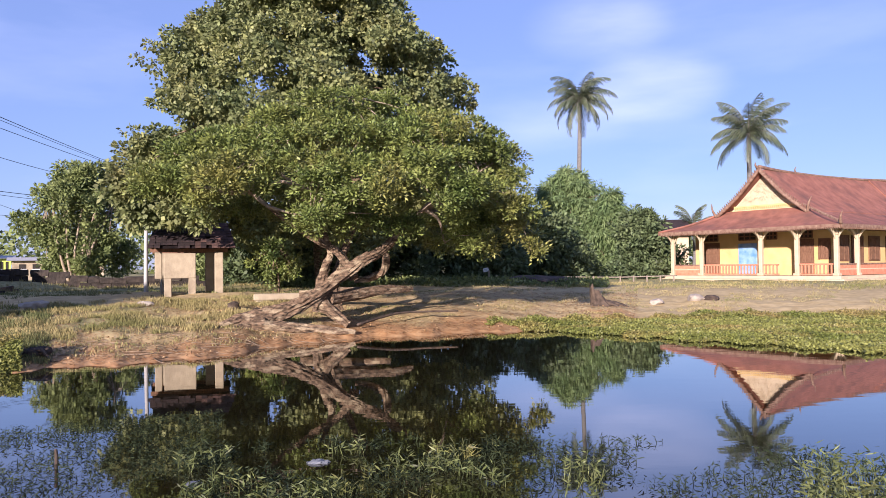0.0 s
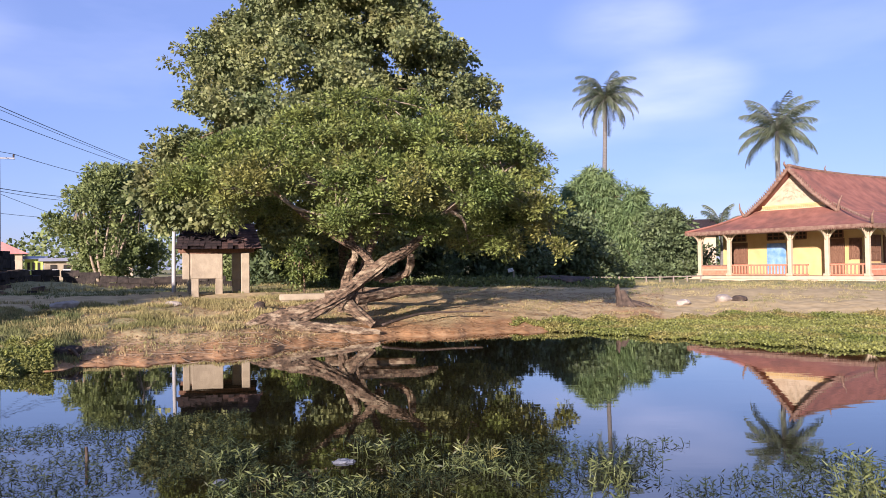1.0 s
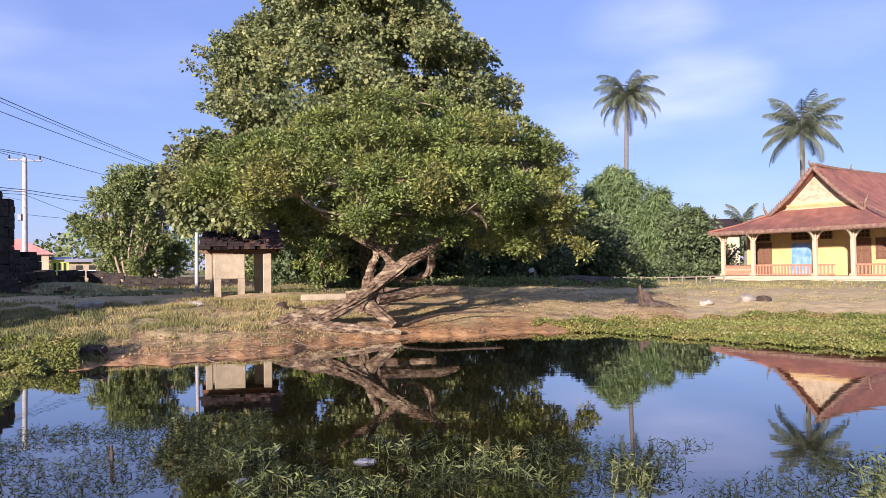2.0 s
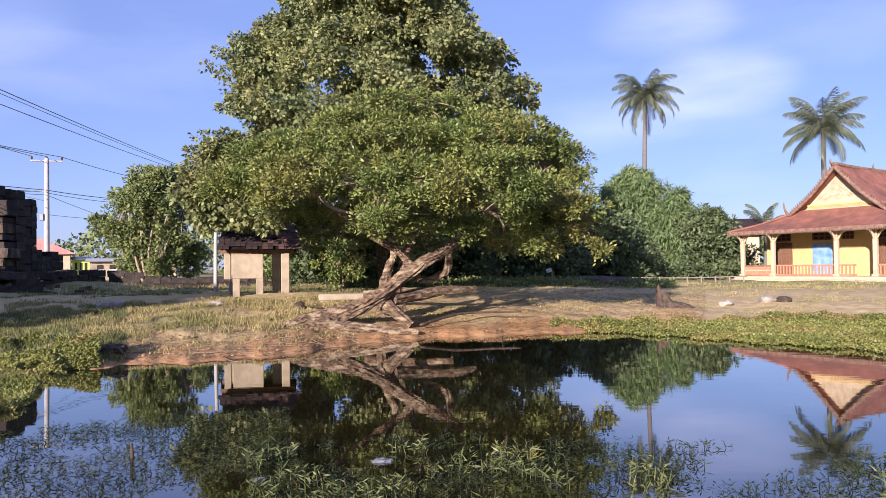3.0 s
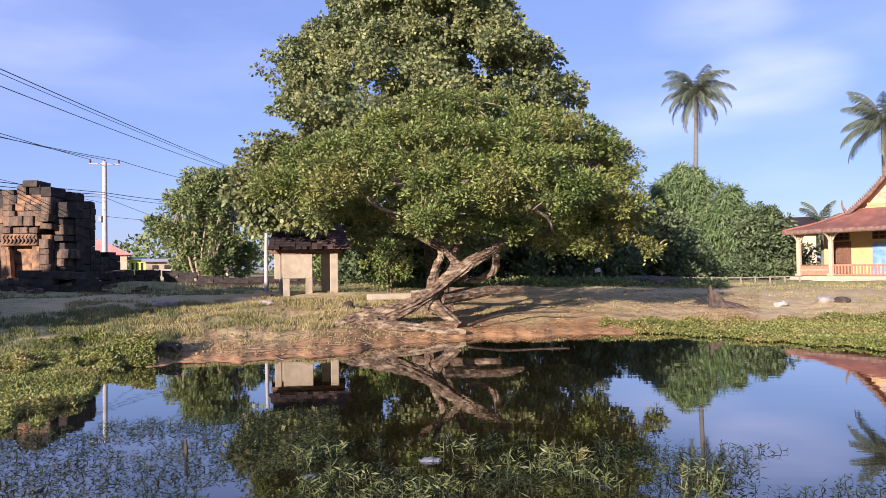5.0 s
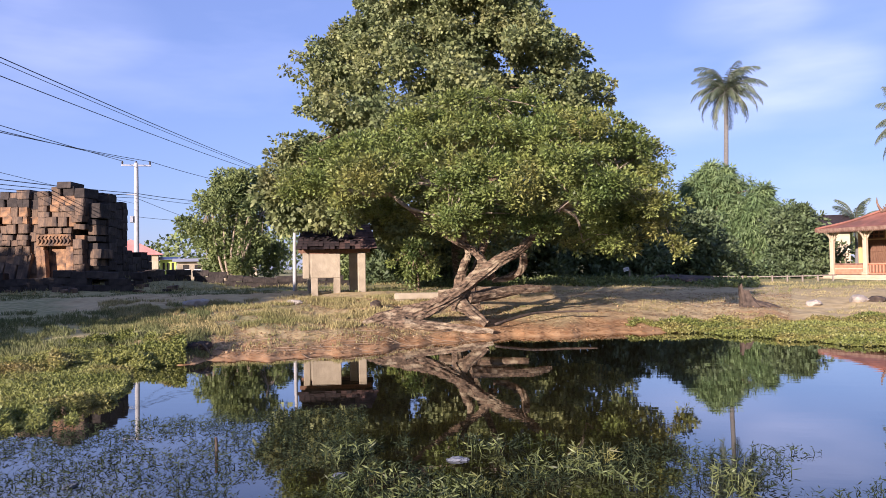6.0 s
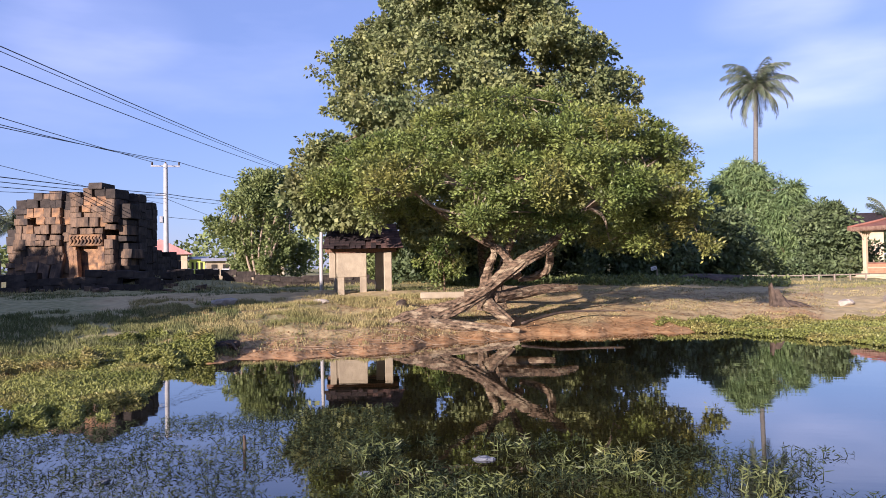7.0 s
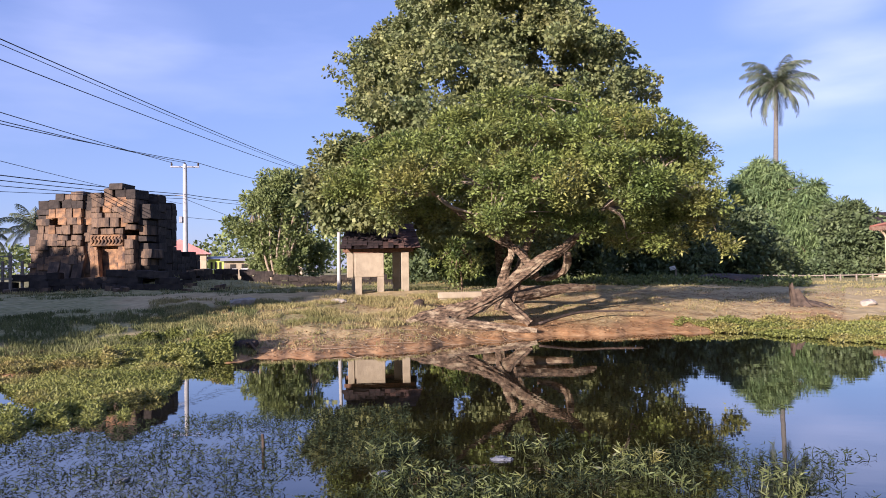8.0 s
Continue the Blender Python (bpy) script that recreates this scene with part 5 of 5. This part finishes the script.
def log_bench():
    t = thing("stone_bench", pose(-5.2, 24.4, ground_at(-5.2, 24.4), 0, 0, 12), "long low concrete bench behind the tree", "bench")
    part("seat_slab", box(-0.75, -0.2, 0.04, 0.75, 0.2, 0.25, 0.03), CONCRETE, t)
    for x in (-0.55, 0.55):
        part("support", box(x - 0.12, -0.17, -0.1, x + 0.12, 0.17, 0.04, 0.01), CONCRETE, t)


log_bench()
single("fallen_log", tubes("fallen_log", [([(-4.2, 22.6, 0.95), (-3.06, 22.8, 1.04), (-1.58, 22.95, 1.02)], [0.14, 0.13, 0.09])], BARK, 9, 0.2), BARK, "fallen grey log behind the leaning tree", "log")
# dark limb modelled along the strip where the leaning trunk's shadow falls
single("shadow_branch", tubes("shadow_branch", [([(-2.2, 19.75, 0.28), (-1.3, 20.9, 0.48), (-0.4, 21.4, 0.5), (0.4, 21.5, 0.5)], [0.035, 0.035, 0.03, 0.02])], DEAD, 7, 0.15), DEAD, "dark bare branch standing for the trunk shadow on red earth", "branch")


def sign():
    x, y = 2.3, 44
    t = thing("small_sign", pose(x, y - 5, ground_at(x, y - 5)), "small pale notice board on a post", "sign")
    part("post", box(-0.04, -0.04, -0.1, 0.04, 0.04, 0.6), CONCRETE, t)
    b = part("board", box(-0.14, -0.03, 0.55, 0.14, 0.0, 0.74, 0.01, Matrix.Rotation(radians(-14), 4, "Y")), WHITE, t)
    for k in range(2):
        part("text_bar", box(-0.1, -0.036, 0.6 + 0.06 * k, 0.1, -0.031, 0.62 + 0.06 * k, 0, Matrix.Rotation(radians(-14), 4, "Y")), GREY_METAL, b)


sign()


def low_fence():
    t = thing("low_fence", pose(7.5, 44.5, ground_at(7.5, 44.5)), "low weathered timber rail fence beyond the path", "fence")
    for k in range(9):
        p = part("post", box(-0.04, -0.04, -0.1, 0.04, 0.04, 0.3, 0.01), OLD_WOOD, t)
        p.location = (-0.4 + k * 0.75, -0.05 * k, 0)
    part("rail", tubes("rail", [([(-0.6, 0, 0.27), (2.6, -0.15, 0.22), (5.8, -0.35, 0.28)], [0.035, 0.035, 0.03])], OLD_WOOD, 6), parent=t)


low_fence()


def scaffold():
    """Weathered timber frame at the ruin's far side."""
    x, y = -25.3, 27.6
    t = thing("timber_frame", pose(x, y, ground_at(x, y), 0, 0, 8), "grey weathered timber frame beside the ruin", "frame")
    for px_, py_ in ((0, 0), (-0.9, 0), (-1.8, 0), (0, 0.8), (-0.9, 0.8), (-1.8, 0.8)):
        p = part("post", box(-0.05, -0.05, -0.1, 0.05, 0.05, 1.75 - 0.3 * (py_ > 0), 0.01), OLD_WOOD, t)
        p.location = (px_, py_, 0)
    for z in (0.65, 1.1, 1.6):
        part("rail", box(-1.95, -0.09, z, 0.15, -0.05, z + 0.07), OLD_WOOD, t)


scaffold()


# ---- rubbish and sticks in the water ----
def bag(label, x, y, s, seed, turn):
    rr = random.Random(seed)
    bm = bmesh.new()
    bmesh.ops.create_icosphere(bm, subdivisions=3, radius=1)
    for v in bm.verts:
        k = 1 + 0.45 * noise.noise(v.co * 1.8 + Vector((seed, 0, 0))) + 0.15 * noise.noise(v.co * 5)
        v.co = Vector((v.co.x * s * 1.8 * k, v.co.y * s * 0.9 * k, max(-0.03, v.co.z * s * 0.5 * k)))
    single("plastic_bag", bm, PLASTIC, label, "litter", pose(x, y, 0.004, 0, 0, turn), "floating litter")


bag("crumpled pale plastic bag floating among weeds", -1.14, 6.98, 0.052, 4, 8)
bag("small pale plastic scrap caught in weeds", -2.05, 6.35, 0.04, 9, 50)
bag("small white plastic scrap in the shallows", -4.15, 5.75, 0.045, 12, 80)
single("stake", tubes("stake", [([(0, 0, -0.5), (0.005, 0, 0.06), (0, 0, 0.17)], [0.016, 0.015, 0.012])], DEAD, 6), DEAD, "short dark stake standing in the pond", "stake", pose(-3.45, 6.9, 0))


# ---- weeds, grass and litter ----
def scatter(rs, n, az0, az1, r0, r1):
    az = rs.uniform(az0, az1, n)
    r = np.sqrt(rs.uniform(0, 1, n) * (r1 ** 2 - r0 ** 2) + r0 ** 2)
    return az, r


def patchy(x, y, s, seed):
    return (np.sin(s * x + seed) * np.sin(s * 1.3 * y + 2 * seed) + 0.6 * np.sin(2.3 * s * x - 1.7 * s * y + seed) + 0.4 * np.sin(4.1 * s * y + 3.3 * s * x)) / 2


def floating_mat():
    rs = np.random.RandomState(61)
    az, r = scatter(rs, 330000, 3, 42, 14, 27)
    front = np.interp(az, (3, 5.6, 16.7, 26.7, 40, 60), (21.5, 20.8, 18.3, 17.0, 16, 15)) + 0.25 * np.sin(az * 1.7) + 0.12 * np.sin(az * 5)
    rear = np.interp(az, (3, 9, 20, 30, 60), (21.4, 22.6, 25.0, 26.3, 26)) + 0.3 * np.sin(az * 2.1)
    keep = (r > front) & (r < rear)
    az, r, front = az[keep], r[keep], front[keep]
    x, y = r * np.sin(np.radians(az)), r * np.cos(np.radians(az))
    z = np.maximum(height(x, y), 0) + 0.02 + 0.12 * rs.random(len(x)) * np.clip((r - front) * 2, 0.2, 1) * (1 + 0.5 * patchy(x, y, 1.1, 2))
    P = np.stack([x, y, z], 1)
    D = rs.normal(size=P.shape) * (1, 1, 0.45) + (0, 0, 0.35)
    me = leaf_mesh("floating_weed", P, D, 0.058, 0.042, LEAF_MAT, rs, 0.1, 0.5)
    single("floating_weed", me, None, "thick mat of green floating water plants", "water plants", kind="stuff")


def side_mat():
    rs = np.random.RandomState(62)
    az, r = scatter(rs, 250000, -58, -29.5, 9, 18)
    x, y = r * np.sin(np.radians(az)), r * np.cos(np.radians(az))
    front = np.interp(az, (-62, -45, -40, -34, -32.4, -31.5, -28, -22), (8.5, 9.6, 9.9, 11.0, 12.2, 14.2, 15.0, 15.6)) + 0.25 * np.sin(az * 2.7) + 0.7 * patchy(x, y, 1.7, 8)
    keep = (r > front) & (r < shore(az) + 1.5) & (patchy(x, y, 1.2, 5) + 0.5 * patchy(x, y, 3.1, 9) > -0.3 + 0.45 * (az > -32))
    x, y, r, az, front = x[keep], y[keep], r[keep], az[keep], front[keep]
    tall = np.clip((r - front) / 0.3, 0.2, 1) * (0.10 + 0.13 * np.clip(patchy(x, y, 0.9, 3), -0.5, 1)) * np.where(az > -31, 0.4, 1)
    P = np.stack([x, y, np.maximum(height(x, y), 0) + tall * rs.random(len(x))], 1)
    D = rs.normal(size=P.shape) * (1, 1, 0.4) + (0, 0, 0.6)
    me = leaf_mesh("marsh_weed", P, D, 0.05, 0.02, LEAF_MAT, rs, 0.1, 0.35)
    single("marsh_weed", me, None, "yellow-green marsh weed growing out of the shallows", "water plants", kind="stuff")


def sprigs(name, label, seed, n, az0, az1, r0, r1, thresh, tall, mat, patch=1.6, leaf=0.11, lean=0.8, curl=0.35):
    """Emergent weed: short stems with a few narrow leaves each."""
    rs = np.random.RandomState(seed)
    az, r = scatter(rs, n, az0, az1, r0, r1)
    x, y = r * np.sin(np.radians(az)), r * np.cos(np.radians(az))
    k = patchy(x, y, patch, seed) > thresh
    x, y = x[k], y[k]
    m = len(x)
    h = tall * (0.3 + 0.9 * rs.random(m))
    bend = rs.normal(size=(m, 2)) * curl
    Ps, Ds, Ls = [], [], []
    Ps.append(np.stack([x, y, np.full(m, -0.03)], 1))
    Ds.append(np.stack([bend[:, 0] * 0.6, bend[:, 1] * 0.6, np.ones(m)], 1))
    Ls.append(h + 0.03)
    for j in range(3):
        t = 0.45 + 0.27 * j
        Ps.append(np.stack([x + bend[:, 0] * 0.6 * h * t, y + bend[:, 1] * 0.6 * h * t, h * t], 1))
        a = rs.uniform(0, 2 * np.pi, m)
        Ds.append(np.stack([np.cos(a) * lean, np.sin(a) * lean, rs.uniform(-0.1, 0.75, m)], 1))
        Ls.append(np.full(m, leaf) * rs.uniform(0.6, 1.2, m))
    P, D, L = np.concatenate(Ps), np.concatenate(Ds), np.concatenate(Ls)
    W = np.concatenate([np.full(m, 0.009)] + [np.full(m, leaf * 0.17)] * 3)
    me = leaf_mesh(name, P, D, L, W, mat, rs, 0.1, 0.3)
    single(name, me, None, label, "water plants", kind="stuff")


def blades(name, label, seed, n, az0, az1, g0, g1, hgt, mat, patch, thresh, wide=0.014, r_mode=False):
    """Grass: upright bent blades in tufts; g0 to g1: distance behind the waterline."""
    rs = np.random.RandomState(seed)
    az = rs.uniform(az0, az1, n)
    g = rs.uniform(g0, g1, n)
    r = g if r_mode else g + shore(az)
    x, y = r * np.sin(np.radians(az)), r * np.cos(np.radians(az))
    k = patchy(x, y, patch, seed) > thresh
    x, y = x[k], y[k]
    x, y = np.repeat(x, 4) + rs.normal(size=4 * len(x)) * 0.05, np.repeat(y, 4) + rs.normal(size=4 * len(y)) * 0.05
    m = len(x)
    P = np.stack([x, y, height(x, y) - 0.01], 1)
    D = np.stack([rs.normal(size=m) * 0.35, rs.normal(size=m) * 0.35, np.ones(m)], 1)
    me = leaf_mesh(name, P, D, np.full(m, hgt), np.full(m, wide), mat, rs, 0.1, 0.0)
    single(name, me, None, label, "grass", kind="stuff")


floating_mat()
side_mat()
sprigs("water_weed", "dense green water weed in the foreground shallows", 71, 1800, -19, 4.5, 4.9, 7.5, 0.16, 0.12, LEAF_WATER, 2.6, 0.08)
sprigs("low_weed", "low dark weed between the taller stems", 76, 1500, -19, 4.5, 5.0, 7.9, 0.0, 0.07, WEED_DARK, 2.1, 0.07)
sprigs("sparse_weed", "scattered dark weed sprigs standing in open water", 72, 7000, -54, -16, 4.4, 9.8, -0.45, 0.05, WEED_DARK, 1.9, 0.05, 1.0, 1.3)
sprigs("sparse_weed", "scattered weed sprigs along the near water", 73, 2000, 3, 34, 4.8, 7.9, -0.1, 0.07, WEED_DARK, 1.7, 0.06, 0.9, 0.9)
sprigs("reed_clump", "taller pale reed clump in the near water", 74, 60, 8.6, 11.6, 5.4, 7.0, -2, 0.14, LEAF_WATER, 1.6, 0.08)
sprigs("reed_clump", "taller pale reed clump in the near water", 75, 620, 24.5, 34, 5.2, 7.2, -0.3, 0.22, LEAF_WATER, 1.6, 0.09)
blades("bank_grass", "dry yellow grass on the sunny bank", 81, 12000, -34, -11, 2.6, 9.5, 0.12, GRASS_DRY, 1.4, -0.08)
blades("marsh_grass", "green grass along the shaded bank", 82, 14000, -60, -27, 0.2, 7, 0.13, GRASS_GREEN, 1.3, -0.3)
blades("verge_grass", "thin grass beyond the dirt path", 83, 5600, -50, 11, 33, 50, 0.16, GRASS_DRY, 0.5, -0.1, 0.02, True)
blades("shade_grass", "low green grass under the trees", 84, 5000, -50, -8, 27.5, 37, 0.1, GRASS_GREEN, 0.7, -0.1, 0.016, True)
blades("hall_verge", "short grass along the hall plinth", 86, 2600, 11, 34, 34, 44, 0.14, GRASS_DRY, 0.6, -0.1, 0.018, True)
blades("bank_weeds", "straggling dry weeds on the low bank", 87, 1000, -29, -9, 0.6, 4.5, 0.09, GRASS_DRY, 1.9, -0.05, 0.012)
blades("bank_tufts", "scattered low tufts on the bare earth", 85, 11000, -16, 34, 2.2, 13, 0.07, GRASS_DRY, 0.9, 0.1)


def undergrowth():
    rs = np.random.RandomState(92)
    n = 16000
    az, r = rs.uniform(-12, 12, n), rs.uniform(33, 41, n)
    x, y = r * np.sin(np.radians(az)), r * np.cos(np.radians(az))
    k = patchy(x, y, 0.8, 4) > -0.2
    x, y = x[k], y[k]
    P = np.stack([x, y, height(x, y) + 0.42 * rs.random(len(x)) * (0.6 + 0.4 * patchy(x, y, 1.3, 6))], 1)
    D = rs.normal(size=P.shape) + (0, 0, 0.4)
    single("undergrowth", leaf_mesh("undergrowth", P, D, 0.16, 0.08, LEAF_BUSH, rs, 0.1, 0.4), None, "low leafy undergrowth before the shaded bushes", "plants", kind="stuff")


undergrowth()


def bank_shrub():
    rs = np.random.RandomState(94)
    n = 42000
    az = rs.uniform(-37, -28.6, n)
    r = shore(az) + rs.uniform(-0.5, 2.2, n)
    x, y = r * np.sin(np.radians(az)), r * np.cos(np.radians(az))
    lump = patchy(x, y, 1.0, 12) + 0.4 * patchy(x, y, 2.6, 13)
    k = lump > -0.15
    x, y, lump = x[k], y[k], lump[k]
    P = np.stack([x, y, np.maximum(height(x, y), 0) + 0.4 * rs.random(len(x)) ** 0.7 * np.clip(0.25 + lump, 0.1, 1)], 1)
    D = rs.normal(size=P.shape) * (1, 1, 0.5) + (0, 0, 0.2)
    single("bank_shrub", leaf_mesh("bank_shrub", P, D, 0.07, 0.03, LEAF_MAT, rs, 0.1, 0.4), None, "low spreading green shrub hanging over the waterline", "plants", kind="stuff")


bank_shrub()


def litter():
    rs = np.random.RandomState(91)
    n = 32000
    az = rs.uniform(-30, 14, n)
    g = rs.uniform(0.15, 9, n)
    r = g + shore(az)
    x, y = r * np.sin(np.radians(az)), r * np.cos(np.radians(az))
    P = np.stack([x, y, height(x, y) + 0.012], 1)
    D = rs.normal(size=P.shape) * (1, 1, 0.12)
    single("leaf_litter", leaf_mesh("leaf_litter", P, D, 0.06, 0.04, LITTER, rs, 0.1, 0.85), None, "dry fallen leaves strewn over the bank", "leaves", kind="stuff")


litter()


def bank_roots():
    rr = random.Random(15)
    limbs = []
    for k in range(46):
        az = rr.uniform(-27, -8)
        r = float(shore(az)) + rr.uniform(0.1, 2.8)
        x, y = polar(r, az)
        a = rr.uniform(-1.6, 1.2)
        L = rr.uniform(0.4, 1.3)
        pts = []
        for s in (0, 0.5, 1):
            px_, py_ = x + L * s * math.cos(a), y + L * s * math.sin(a) * 0.5 + rr.uniform(-0.05, 0.05)
            pts.append((px_, py_, max(ground_at(px_, py_), 0) + 0.015))
        limbs.append((pts, [0.009, 0.007, 0.003]))
    single("bank_roots", tubes("bank_roots", limbs, TWIG, 5), TWIG, "bleached roots and twigs trailing over red bank", "roots", kind="stuff")


bank_roots()


# ---- distance: woods all round, and the trees whose shade falls before the ruin ----
def far_woods():
    rs = np.random.RandomState(95)
    n = 70000
    az = rs.uniform(-180, 180, n)
    r = rs.uniform(118, 150, n)
    top = 5.5 + 1.6 * np.sin(az * 0.21) + 1.0 * np.sin(az * 0.63 + 1) + 0.8 * np.sin(az * 1.9)
    P = np.stack([r * np.sin(np.radians(az)), r * np.cos(np.radians(az)), 1 + top * rs.random(n) ** 0.8], 1)
    single("far_woods", leaf_mesh("far_woods", P, rs.normal(size=P.shape), 0.85, 0.55, LEAF_BUSH, rs), None, "distant line of green trees", "trees", kind="stuff")


far_woods()
for seed, cx, cy, h in ((101, -18.2, 8.5, 5.6), (102, -22.6, 9.0, 6.9), (103, -27.5, 9.0, 7.1), (104, -32.5, 10.0, 7.2), (105, -37.5, 10.5, 7.2)):
    clump_tree("shade_tree", "leafy green tree standing beside the pond", (cx, cy, 0.9), [([(cx, cy, 0.6), (cx, cy, 2), (cx, cy, 4)], [0.22, 0.18, 0.1])],
               mound(seed, cx, cy, 3.4, 3.0, 1.2, h, 120, 0.6, 0.9), 15, 0.6, 0.46, LEAF_BUSH, BARK, seed, 0.2, "trees beside the pond", (7, 0.4))
